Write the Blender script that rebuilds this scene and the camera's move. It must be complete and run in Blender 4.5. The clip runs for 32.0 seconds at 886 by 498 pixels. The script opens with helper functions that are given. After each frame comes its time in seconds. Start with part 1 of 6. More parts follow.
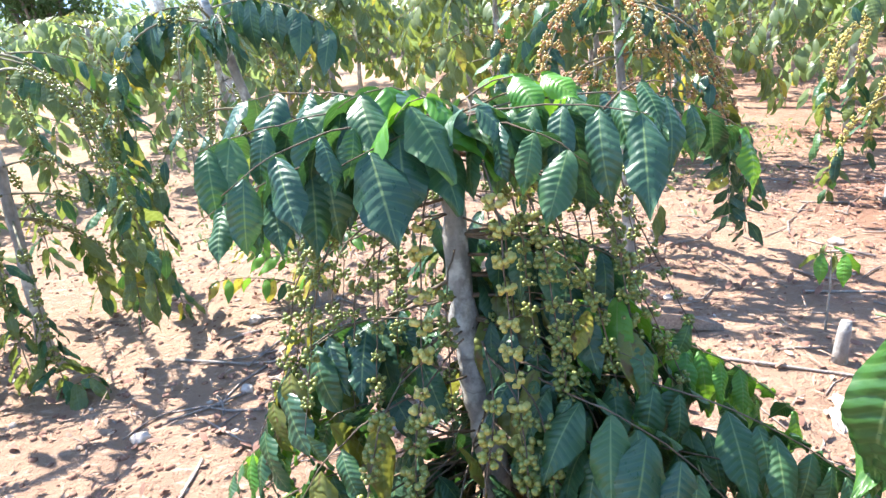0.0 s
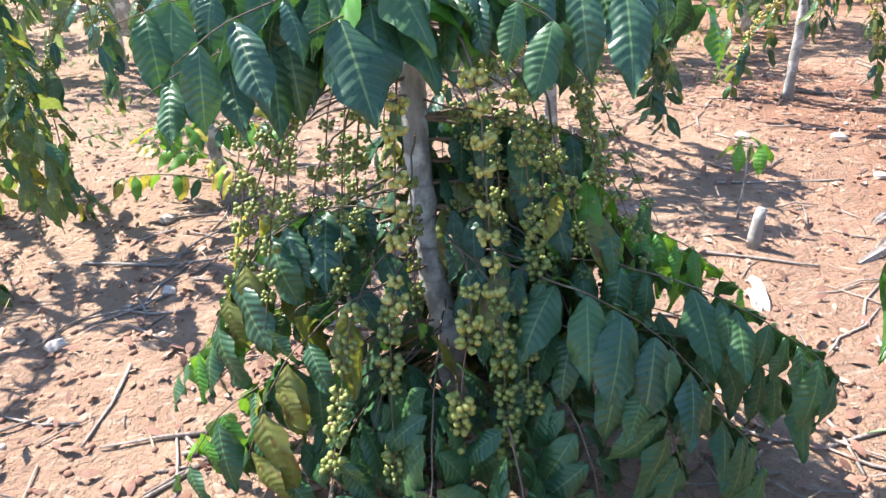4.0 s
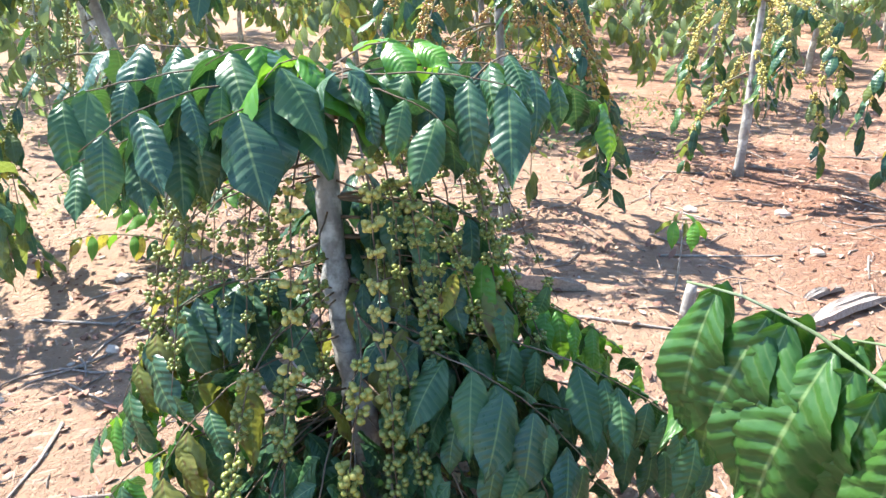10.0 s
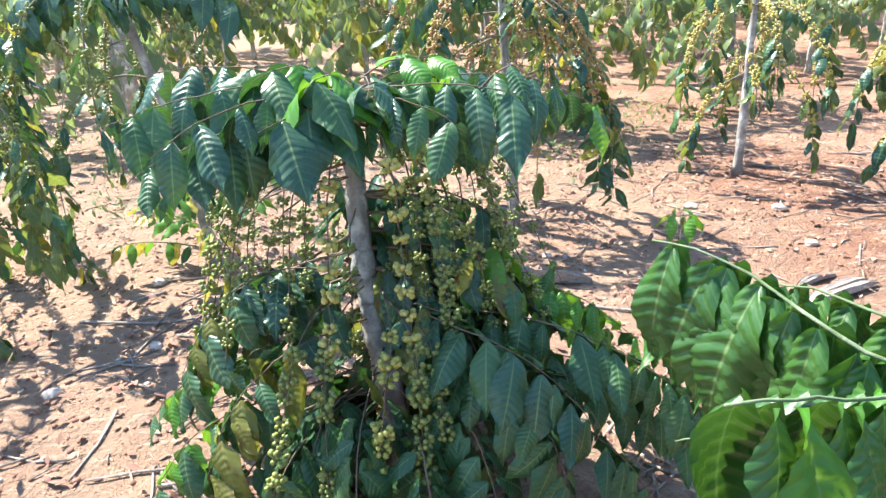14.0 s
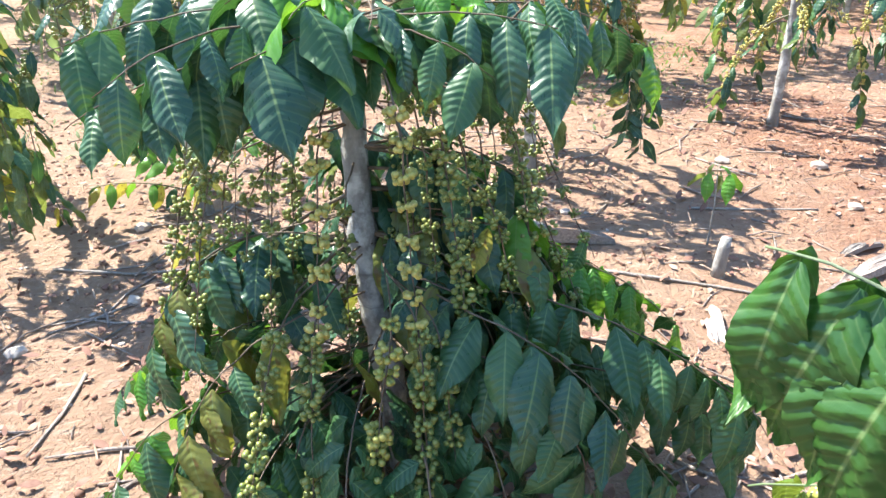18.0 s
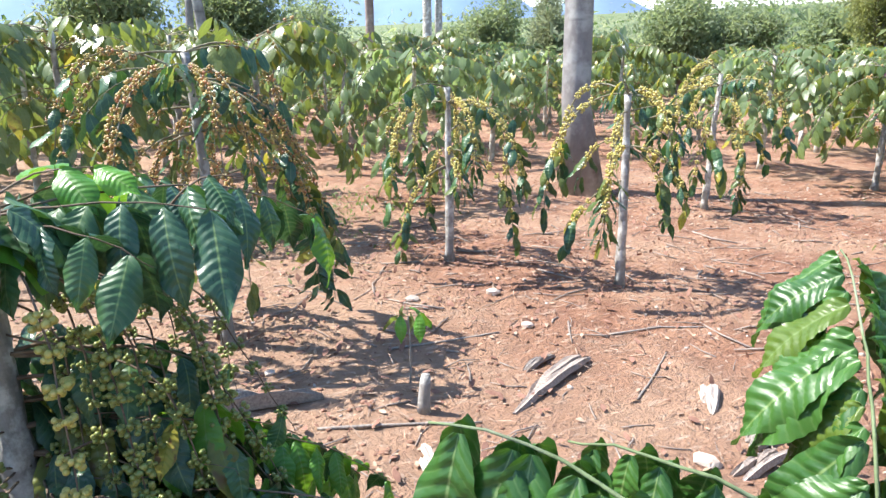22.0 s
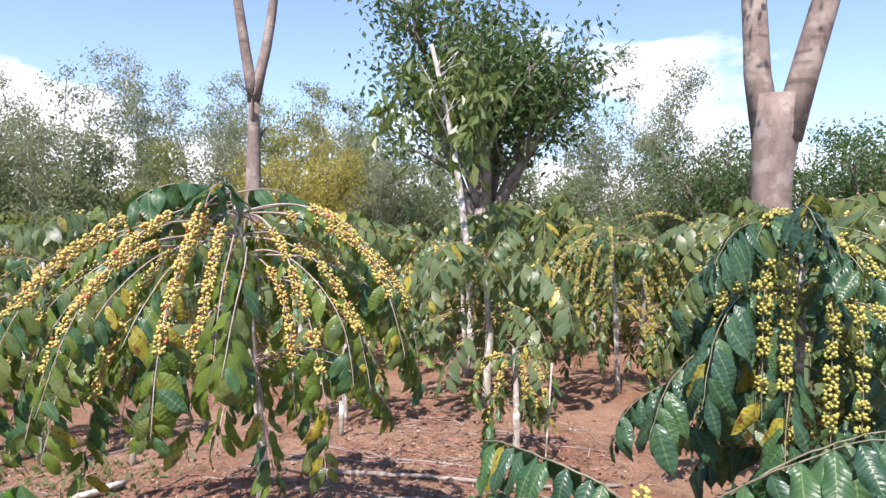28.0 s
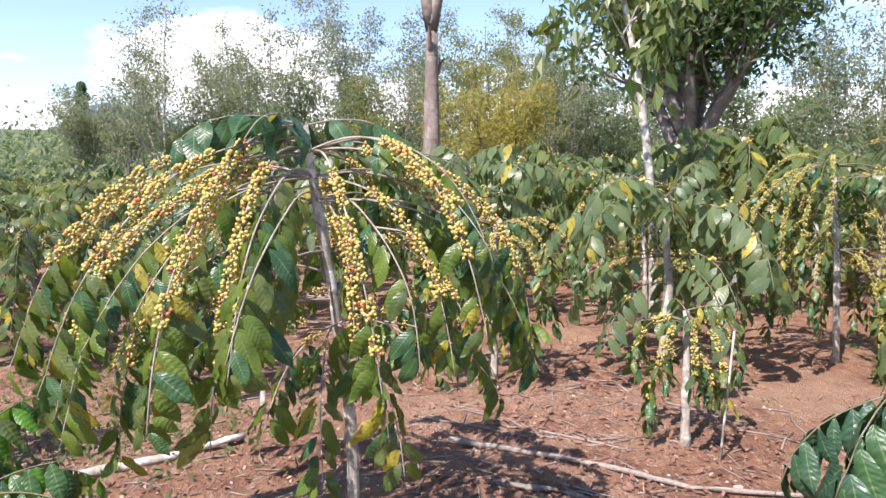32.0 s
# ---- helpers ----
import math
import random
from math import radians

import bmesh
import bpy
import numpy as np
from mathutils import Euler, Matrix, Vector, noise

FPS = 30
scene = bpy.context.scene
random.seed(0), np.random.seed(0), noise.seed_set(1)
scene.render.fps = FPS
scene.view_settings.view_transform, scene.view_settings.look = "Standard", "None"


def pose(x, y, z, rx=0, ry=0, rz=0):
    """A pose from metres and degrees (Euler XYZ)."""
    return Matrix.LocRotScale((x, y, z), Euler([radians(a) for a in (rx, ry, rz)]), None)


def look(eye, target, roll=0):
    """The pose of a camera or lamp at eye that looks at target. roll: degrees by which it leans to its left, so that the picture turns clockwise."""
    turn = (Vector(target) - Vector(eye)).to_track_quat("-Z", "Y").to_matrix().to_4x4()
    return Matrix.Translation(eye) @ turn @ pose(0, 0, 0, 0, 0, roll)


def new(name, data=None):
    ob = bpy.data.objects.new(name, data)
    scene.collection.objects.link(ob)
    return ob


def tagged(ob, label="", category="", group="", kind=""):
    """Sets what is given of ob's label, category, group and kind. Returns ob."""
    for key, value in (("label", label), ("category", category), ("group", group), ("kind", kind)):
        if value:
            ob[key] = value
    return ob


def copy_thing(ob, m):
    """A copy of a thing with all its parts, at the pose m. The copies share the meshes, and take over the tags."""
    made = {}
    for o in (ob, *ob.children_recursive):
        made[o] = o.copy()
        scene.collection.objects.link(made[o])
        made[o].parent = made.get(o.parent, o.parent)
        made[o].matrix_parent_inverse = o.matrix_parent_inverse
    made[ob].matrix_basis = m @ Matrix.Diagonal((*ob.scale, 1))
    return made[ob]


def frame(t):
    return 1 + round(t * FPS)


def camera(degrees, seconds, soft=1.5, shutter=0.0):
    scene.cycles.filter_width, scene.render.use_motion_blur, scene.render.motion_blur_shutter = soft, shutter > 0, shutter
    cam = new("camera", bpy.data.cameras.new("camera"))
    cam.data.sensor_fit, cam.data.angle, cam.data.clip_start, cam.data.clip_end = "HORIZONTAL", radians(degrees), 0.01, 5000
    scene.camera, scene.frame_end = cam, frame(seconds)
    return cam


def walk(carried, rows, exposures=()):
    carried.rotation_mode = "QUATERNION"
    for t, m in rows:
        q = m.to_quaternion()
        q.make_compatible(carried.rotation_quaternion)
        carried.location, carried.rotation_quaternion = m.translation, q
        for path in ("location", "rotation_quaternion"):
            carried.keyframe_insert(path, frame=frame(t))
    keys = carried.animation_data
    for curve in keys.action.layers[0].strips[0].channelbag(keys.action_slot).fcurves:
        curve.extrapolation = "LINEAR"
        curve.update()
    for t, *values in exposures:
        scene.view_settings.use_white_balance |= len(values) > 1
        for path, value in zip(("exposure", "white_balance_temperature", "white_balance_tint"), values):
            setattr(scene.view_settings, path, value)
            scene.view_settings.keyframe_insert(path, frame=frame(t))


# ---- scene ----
cam = camera(63.9, 32.0, soft=1.5)
PATH = [
    (0, (0.011, -0.114, 1.375), (-0.069, 1.768, 0.703), -4.8),
    (0.5, (-0.036, -0.056, 1.377), (0.076, 1.801, 0.645), -5.4),
    (1, (-0.070, -0.050, 1.374), (0.255, 1.781, 0.639), -4.9),
    (1.5, (-0.094, -0.062, 1.377), (0.415, 1.755, 0.714), -2.5),
    (2, (-0.089, -0.064, 1.380), (0.601, 1.723, 0.805), -1.5),
    (2.5, (-0.081, -0.067, 1.374), (0.643, 1.689, 0.746), -0.9),
    (3, (-0.125, -0.080, 1.361), (0.304, 1.745, 0.665), -1.8),
    (3.5, (-0.152, -0.075, 1.322), (0.030, 1.727, 0.473), -2.6),
    (5.5, (-0.104, 0.002, 1.347), (0.250, 1.697, 0.346), -0.7),
    (6, (-0.095, 0.007, 1.358), (0.295, 1.741, 0.441), -2.7),
    (6.5, (-0.079, 0.001, 1.377), (0.436, 1.769, 0.595), -1.8),
    (7, (-0.077, -0.009, 1.392), (0.460, 1.777, 0.669), -2.9),
    (7.5, (-0.076, -0.016, 1.397), (0.407, 1.781, 0.665), -5.2),
    (8, (-0.082, -0.017, 1.394), (0.336, 1.786, 0.637), -4.4),
    (8.5, (-0.045, 0.018, 1.372), (0.266, 1.785, 0.488), -2.7),
    (9, (-0.000, 0.000, 1.374), (0.000, 1.786, 0.474), -1.1),
    (9.5, (0.054, -0.038, 1.378), (0.070, 1.753, 0.488), -4.0),
    (10, (0.040, -0.147, 1.397), (0.275, 1.673, 0.604), -0.2),
    (10.5, (0.031, -0.272, 1.416), (0.442, 1.515, 0.617), 0.8),
    (11, (0.018, -0.305, 1.423), (0.376, 1.495, 0.627), -1.0),
    (11.5, (-0.012, -0.354, 1.448), (0.078, 1.511, 0.732), -3.7),
    (12, (-0.025, -0.345, 1.433), (0.059, 1.524, 0.726), -2.5),
    (12.5, (-0.003, -0.354, 1.426), (0.188, 1.478, 0.646), -1.9),
    (13, (0.002, -0.371, 1.434), (0.197, 1.440, 0.609), -2.3),
    (13.5, (0.001, -0.367, 1.433), (0.181, 1.455, 0.629), -2.4),
    (15.5, (0.007, -0.391, 1.437), (0.358, 1.457, 0.756), -1.2),
    (16, (0.009, -0.392, 1.414), (0.349, 1.412, 0.619), -1.9),
    (16.5, (-0.004, -0.398, 1.398), (0.250, 1.358, 0.475), -3.1),
    (17, (0.003, -0.355, 1.391), (0.299, 1.352, 0.393), -1.7),
    (17.5, (0.020, -0.204, 1.366), (0.244, 1.551, 0.431), -1.7),
    (18, (0.016, -0.070, 1.376), (0.197, 1.695, 0.453), -0.4),
    (18.5, (-0.016, 0.033, 1.387), (0.341, 1.806, 0.533), -1.2),
    (19, (-0.050, 0.059, 1.385), (0.402, 1.823, 0.556), 1.4),
    (19.5, (-0.038, 0.018, 1.404), (0.353, 1.832, 0.658), -2.0),
    (20, (-0.020, -0.025, 1.408), (0.244, 1.803, 0.640), -4.4),
    (20.5, (0.001, -0.069, 1.401), (0.192, 1.769, 0.636), -1.1),
    (21, (0.004, -0.083, 1.404), (0.156, 1.772, 0.673), -0.2),
    (21.5, (0.035, -0.064, 1.422), (0.500, 1.781, 0.804), -0.2),
    (22, (0.078, -0.053, 1.424), (1.052, 1.606, 0.876), 0.4),
    (22.5, (0.081, -0.046, 1.422), (1.188, 1.529, 0.878), 1.4),
    (23, (0.117, -0.047, 1.430), (1.412, 1.394, 0.934), 2.3),
    (23.5, (0.181, -0.070, 1.444), (1.780, 1.054, 1.023), 4.1),
    (24, (0.209, -0.103, 1.457), (2.014, 0.682, 1.103), 4.1),
    (24.5, (0.250, -0.131, 1.470), (2.191, 0.263, 1.188), 4.3),
    (25, (0.302, -0.156, 1.468), (2.273, -0.050, 1.145), 3.7),
    (25.5, (0.421, -0.233, 1.514), (2.414, -0.236, 1.339), 1.5),
    (26, (0.476, -0.328, 1.551), (2.461, -0.577, 1.519), 1.8),
    (26.5, (0.467, -0.305, 1.576), (2.413, -0.763, 1.633), -0.1),
    (28.5, (0.251, -0.247, 1.672), (2.086, -1.040, 1.607), 0.9),
    (29, (0.274, -0.251, 1.653), (2.120, -0.991, 1.443), -0.1),
    (29.5, (0.349, -0.483, 1.680), (2.215, -1.176, 1.479), -2.5),
    (30, (0.442, -0.695, 1.685), (2.287, -1.415, 1.410), -2.8),
    (30.5, (0.664, -0.733, 1.679), (2.595, -1.202, 1.451), -1.3),
    (31, (0.905, -0.791, 1.685), (2.839, -1.219, 1.412), 0.0),
    (31.5, (0.963, -0.846, 1.689), (2.924, -1.157, 1.450), 0.7),
    (32, (0.971, -0.922, 1.702), (2.953, -1.100, 1.501), 0.2),
]
EXPOSURES = [(0, 2.05, 6250, 12), (1, 2.0, 6300, 12), (2, 1.75, 6300, 11), (3, 1.65, 6300, 12), (6, 2.0, 6300, 10), (7, 1.72, 6350, 10), (8, 1.85, 6300, 11), (9, 1.95, 6350, 9), (10, 1.92, 6300, 9), (13, 1.85, 6300, 8), (17, 1.86, 6300, 7), (19, 1.84, 6350, 8), (21, 1.86, 6350, 9), (22, 1.45, 6350, 11), (23, 1.2, 6300, 13), (24, 1.1, 6250, 16), (25, 1.0, 6250, 17), (26, 0.75, 6250, 18), (28.5, 0.76, 6550, 23), (30, 0.90, 6600, 24), (32, 0.84, 6500, 21)]
walk(cam, [(t, look(eye, target, roll)) for t, eye, target, roll in PATH], EXPOSURES)

SUN, SKY = 5.0, 0.15

# ---- light ----
SUN_FROM = Vector((-0.75, 0.66, 0.0)).normalized()
SUN_ELEV = radians(53)
world = bpy.data.worlds.new("sky")
scene.world = world
world.use_nodes = True
wn = world.node_tree
for n in list(wn.nodes):
    wn.nodes.remove(n)


def node(nt, kind, values=(), **props):
    n = nt.nodes.new(kind)
    for key, value in props.items():
        setattr(n, key, value)
    for key, value in dict(values).items():
        n.inputs[key].default_value = value
    return n


def link(nt, a, out, b, into):
    nt.links.new(a.outputs[out], b.inputs[into])


sky = node(wn, "ShaderNodeTexSky", sky_type="NISHITA", sun_disc=False, sun_elevation=SUN_ELEV,
           sun_rotation=math.atan2(SUN_FROM.x, SUN_FROM.y), air_density=1.0, dust_density=0.3, ozone_density=3.0)
# cumulus banks over the horizon
wco = node(wn, "ShaderNodeTexCoord")
wmap = node(wn, "ShaderNodeMapping", {"Scale": (1.0, 1.0, 2.6)})
link(wn, wco, "Generated", wmap, "Vector")
wno = node(wn, "ShaderNodeTexNoise", {"Scale": 2.3, "Detail": 7.0, "Roughness": 0.55})
link(wn, wmap, "Vector", wno, "Vector")
wsep = node(wn, "ShaderNodeSeparateXYZ")
link(wn, wco, "Generated", wsep, "Vector")
wlow = node(wn, "ShaderNodeMapRange", {"From Min": 0.05, "From Max": 0.42, "To Min": 0.17, "To Max": -0.12})
link(wn, wsep, "Z", wlow, "Value")
wsum = node(wn, "ShaderNodeMath", operation="ADD")
link(wn, wno, "Fac", wsum, 0)
link(wn, wlow, "Result", wsum, 1)
wramp = node(wn, "ShaderNodeMapRange", {"From Min": 0.60, "From Max": 0.71})
link(wn, wsum, "Value", wramp, "Value")
wmix = node(wn, "ShaderNodeMix", {"B": (7.0, 7.2, 7.5, 1.0)}, data_type="RGBA")
wmix.inputs[7].default_value = (7.0, 7.2, 7.5, 1.0)
link(wn, wramp, "Result", wmix, 0)
wn.links.new(sky.outputs[0], wmix.inputs[6])
wbg = node(wn, "ShaderNodeBackground", {"Strength": SKY})
wn.links.new(wmix.outputs[2], wbg.inputs["Color"])
wout = node(wn, "ShaderNodeOutputWorld")
link(wn, wbg, 0, wout, 0)

sun = new("sun", bpy.data.lights.new("sun", "SUN"))
sun.data.energy, sun.data.angle, sun.data.color = SUN, radians(0.53), (1.0, 0.95, 0.87)
sun.matrix_world = look((0, 0, 0), tuple(-(SUN_FROM * math.cos(SUN_ELEV) + Vector((0, 0, math.sin(SUN_ELEV))))))


# ---- materials ----
VEIN_SLANT = 0.13  # how far a side vein runs towards the tip, as a share of the leaf


def material(name):
    m = bpy.data.materials.new(name)
    m.use_nodes = True
    nt = m.node_tree
    return m, nt, nt.nodes["Principled BSDF"], nt.nodes["Material Output"]


def mixer(nt, fac, a, b, blend="MIX"):
    """A colour mix; fac, a and b are sockets or values."""
    n = nt.nodes.new("ShaderNodeMix")
    n.data_type, n.blend_type = "RGBA", blend
    for slot, v in ((0, fac), (6, a), (7, b)):
        if isinstance(v, bpy.types.NodeSocket):
            nt.links.new(v, n.inputs[slot])
        else:
            n.inputs[slot].default_value = v if slot == 0 else (*v, 1.0)
    return n.outputs[2]


def math_of(nt, op, a, b=0.0):
    n = nt.nodes.new("ShaderNodeMath")
    n.operation = op
    for slot, v in ((0, a), (1, b)):
        if isinstance(v, bpy.types.NodeSocket):
            nt.links.new(v, n.inputs[slot])
        else:
            n.inputs[slot].default_value = v
    return n.outputs[0]


def ranged(nt, v, a, b, c=0.0, d=1.0):
    n = nt.nodes.new("ShaderNodeMapRange")
    nt.links.new(v, n.inputs["Value"])
    for key, value in zip(("From Min", "From Max", "To Min", "To Max"), (a, b, c, d)):
        n.inputs[key].default_value = value
    return n.outputs[0]


def noise_of(nt, scale, detail=4.0, rough=0.55, where="Object", stretch=None):
    co = nt.nodes.new("ShaderNodeTexCoord")
    n = nt.nodes.new("ShaderNodeTexNoise")
    n.inputs["Scale"].default_value, n.inputs["Detail"].default_value, n.inputs["Roughness"].default_value = scale, detail, rough
    if stretch:
        mp = node(nt, "ShaderNodeMapping", {"Scale": stretch})
        link(nt, co, where, mp, "Vector")
        link(nt, mp, "Vector", n, "Vector")
    else:
        link(nt, co, where, n, "Vector")
    return n.outputs["Fac"]


def chance(nt):
    """A number between 0 and 1 for each object and each island."""
    a, b = nt.nodes.new("ShaderNodeObjectInfo"), nt.nodes.new("ShaderNodeNewGeometry")
    return math_of(nt, "FRACT", math_of(nt, "ADD", a.outputs["Random"], b.outputs["Random Per Island"]))


def bumped(nt, bsdf, height, strength, distance):
    b = node(nt, "ShaderNodeBump", {"Strength": strength, "Distance": distance})
    nt.links.new(height, b.inputs["Height"])
    nt.links.new(b.outputs[0], bsdf.inputs["Normal"])


def leaf_material(name, dark, light, through_colour, rough=0.32, veins=9.0, clear=0.33, blotch=None, vein_colour=(0.20, 0.28, 0.10), vein_tint=0.14):
    m, nt, bsdf, out = material(name)
    r = chance(nt)
    col = mixer(nt, ranged(nt, r, 0.1, 0.95), dark, light)
    col = mixer(nt, ranged(nt, noise_of(nt, 4.0, where="UV"), 0.35, 0.7, 0.0, 0.45), col, light)
    uv = nt.nodes.new("ShaderNodeTexCoord")
    sep = nt.nodes.new("ShaderNodeSeparateXYZ")
    link(nt, uv, "UV", sep, 0)
    side = math_of(nt, "ABSOLUTE", math_of(nt, "SUBTRACT", sep.outputs[0], 0.5))
    rib = ranged(nt, side, 0.012, 0.035, 0.6, 0.0)
    lane = math_of(nt, "FRACT", math_of(nt, "SUBTRACT", math_of(nt, "MULTIPLY", sep.outputs[1], veins), math_of(nt, "MULTIPLY", side, 2 * VEIN_SLANT * veins)))
    vein = ranged(nt, math_of(nt, "ABSOLUTE", math_of(nt, "SUBTRACT", lane, 0.5)), 0.02, 0.10 + 0.2 * vein_tint, vein_tint, 0.0)
    col = mixer(nt, math_of(nt, "MAXIMUM", rib, vein), col, vein_colour)
    if blotch:
        spot = ranged(nt, noise_of(nt, 2.6, 5.0, where="UV"), 0.52, 0.60)
        col = mixer(nt, spot, col, blotch)
    nt.links.new(col, bsdf.inputs["Base Color"])
    nt.links.new(ranged(nt, noise_of(nt, 9.0, where="UV"), 0.3, 0.7, rough - 0.06, rough + 0.14), bsdf.inputs["Roughness"])
    bsdf.inputs["IOR"].default_value = 1.45
    ridge = math_of(nt, "ABSOLUTE", math_of(nt, "SUBTRACT", lane, 0.5))
    bumped(nt, bsdf, math_of(nt, "ADD", math_of(nt, "MULTIPLY", noise_of(nt, 40.0, 3.0, where="UV"), 0.15), ridge), 0.32, 0.005)
    tr = nt.nodes.new("ShaderNodeBsdfTranslucent")
    nt.links.new(mixer(nt, 0.3, through_colour, col), tr.inputs["Color"])
    mix = node(nt, "ShaderNodeMixShader", {"Fac": clear})
    nt.links.new(bsdf.outputs[0], mix.inputs[1])
    nt.links.new(tr.outputs[0], mix.inputs[2])
    nt.links.new(mix.outputs[0], out.inputs["Surface"])
    return m


def bark_material(name, dark, light, pale=(0.5, 0.48, 0.42), lichen=0.35, scale=30.0):
    m, nt, bsdf, out = material(name)
    fine = noise_of(nt, scale, 6.0, 0.65, stretch=(1.0, 1.0, 0.5))
    col = mixer(nt, ranged(nt, fine, 0.3, 0.7), dark, light)
    patch = noise_of(nt, scale * 0.3, 5.0, 0.6)
    col = mixer(nt, ranged(nt, patch, 0.50, 0.60, 0.0, min(1.0, lichen * 2)), col, pale)
    rings = noise_of(nt, scale * 0.5, 3.0, 0.5, stretch=(0.35, 0.35, 2.0))
    col = mixer(nt, ranged(nt, rings, 0.60, 0.70, 0.0, 0.6), col, tuple(0.5 * v for v in dark))
    nt.links.new(col, bsdf.inputs["Base Color"])
    bsdf.inputs["Roughness"].default_value = 0.85
    bumped(nt, bsdf, math_of(nt, "ADD", fine, rings), 0.7, 0.008)
    return m


def berry_material(name, colours):
    m, nt, bsdf, out = material(name)
    geo = nt.nodes.new("ShaderNodeNewGeometry")
    oi = nt.nodes.new("ShaderNodeObjectInfo")
    r = math_of(nt, "ADD", math_of(nt, "MULTIPLY", geo.outputs["Random Per Island"], 0.6), math_of(nt, "MULTIPLY", oi.outputs["Random"], 0.4))
    ramp = nt.nodes.new("ShaderNodeValToRGB")
    ramp.color_ramp.elements[0].position, ramp.color_ramp.elements[0].color = colours[0][0], (*colours[0][1], 1)
    ramp.color_ramp.elements[1].position, ramp.color_ramp.elements[1].color = colours[-1][0], (*colours[-1][1], 1)
    for p, c in colours[1:-1]:
        ramp.color_ramp.elements.new(p).color = (*c, 1)
    nt.links.new(r, ramp.inputs[0])
    col = mixer(nt, ranged(nt, noise_of(nt, 120.0), 0.4, 0.7, 0.0, 0.3), ramp.outputs[0], (0.32, 0.25, 0.08))
    nt.links.new(col, bsdf.inputs["Base Color"])
    bsdf.inputs["Roughness"].default_value = 0.38
    bsdf.inputs["Subsurface Weight"].default_value = 0.0
    return m


def plain_material(name, a, b, scale, rough=0.8, bump=0.4, depth=0.004, stretch=None):
    m, nt, bsdf, out = material(name)
    f = noise_of(nt, scale, 6.0, 0.6, stretch=stretch)
    g = chance(nt)
    col = mixer(nt, ranged(nt, f, 0.32, 0.68), a, b)
    col = mixer(nt, ranged(nt, g, 0.0, 1.0, 0.0, 0.5), col, tuple(0.55 * v for v in a))
    nt.links.new(col, bsdf.inputs["Base Color"])
    bsdf.inputs["Roughness"].default_value = rough
    bumped(nt, bsdf, f, bump, depth)
    return m


LEAF = leaf_material("coffee_leaf", (0.024, 0.073, 0.032), (0.053, 0.12, 0.042), (0.12, 0.30, 0.04), rough=0.33, clear=0.15, veins=11.0)
# darker, bluer copy of LEAF: shade and sky light put into the colour
LEAF_DEEP = leaf_material("blue_green_coffee_leaf", (0.020, 0.062, 0.038), (0.040, 0.095, 0.050), (0.09, 0.24, 0.05), rough=0.30, clear=0.12, veins=11.0)
LEAF_FRESH = leaf_material("fresh_coffee_leaf", (0.022, 0.072, 0.014), (0.045, 0.12, 0.020), (0.17, 0.38, 0.03), rough=0.34, clear=0.12, veins=11.0)
LEAF_OLIVE = leaf_material("olive_coffee_leaf", (0.075, 0.13, 0.02), (0.13, 0.19, 0.03), (0.34, 0.46, 0.04), clear=0.30, veins=11.0)
# young leaves and backlit ones, the light through them put into the colour
LEAF_BRIGHT = leaf_material("young_coffee_leaf", (0.050, 0.17, 0.022), (0.10, 0.27, 0.03), (0.28, 0.52, 0.03), clear=0.30, veins=11.0)
# lit copy of LEAF: sunlight put in as a lighter, yellower green
LEAF_SUN = leaf_material("sunlit_coffee_leaf", (0.050, 0.094, 0.034), (0.135, 0.165, 0.048), (0.37, 0.45, 0.07), rough=0.27, clear=0.30, veins=8.0)
LEAF_FAR = leaf_material("pale_coffee_leaf", (0.075, 0.13, 0.065), (0.15, 0.20, 0.09), (0.40, 0.53, 0.16), rough=0.29, clear=0.40)
LEAF_YELLOW = leaf_material("yellowing_leaf", (0.30, 0.26, 0.04), (0.46, 0.40, 0.06), (0.55, 0.48, 0.06), blotch=(0.16, 0.07, 0.03), vein_colour=(0.15, 0.22, 0.03), vein_tint=0.5)
LEAF_GOLD = leaf_material("golden_leaf", (0.44, 0.36, 0.03), (0.55, 0.46, 0.04), (0.60, 0.50, 0.05), veins=11.0, vein_colour=(0.14, 0.22, 0.03), vein_tint=0.8)
LEAF_OLD = leaf_material("ageing_leaf", (0.11, 0.15, 0.03), (0.20, 0.20, 0.04), (0.35, 0.36, 0.05), blotch=(0.14, 0.08, 0.03))
# green paled and greyed: distance haze is put into this leaf colour
HAZED_LEAF = leaf_material("shade_tree_leaf", (0.10, 0.14, 0.085), (0.18, 0.22, 0.125), (0.46, 0.54, 0.22), rough=0.5, clear=0.5)
TREE_DARK = leaf_material("dark_tree_leaf", (0.045, 0.085, 0.035), (0.085, 0.14, 0.055), (0.22, 0.34, 0.07), rough=0.4)
TREE_GOLD = leaf_material("golden_tree_leaf", (0.26, 0.23, 0.05), (0.40, 0.35, 0.08), (0.66, 0.60, 0.16), rough=0.5, clear=0.5)
TREE_OLIVE = leaf_material("olive_tree_leaf", (0.14, 0.16, 0.06), (0.22, 0.235, 0.085), (0.48, 0.50, 0.14), rough=0.5, clear=0.5)
TREE_DRY = leaf_material("grey_green_tree_leaf", (0.14, 0.165, 0.10), (0.22, 0.24, 0.145), (0.48, 0.52, 0.27), rough=0.6, clear=0.5)
WEED = leaf_material("weed_leaf", (0.07, 0.11, 0.04), (0.13, 0.17, 0.06), (0.30, 0.42, 0.08), rough=0.55)
PURPLE = leaf_material("purple_leaf", (0.07, 0.015, 0.05), (0.13, 0.03, 0.09), (0.25, 0.06, 0.16), rough=0.5)
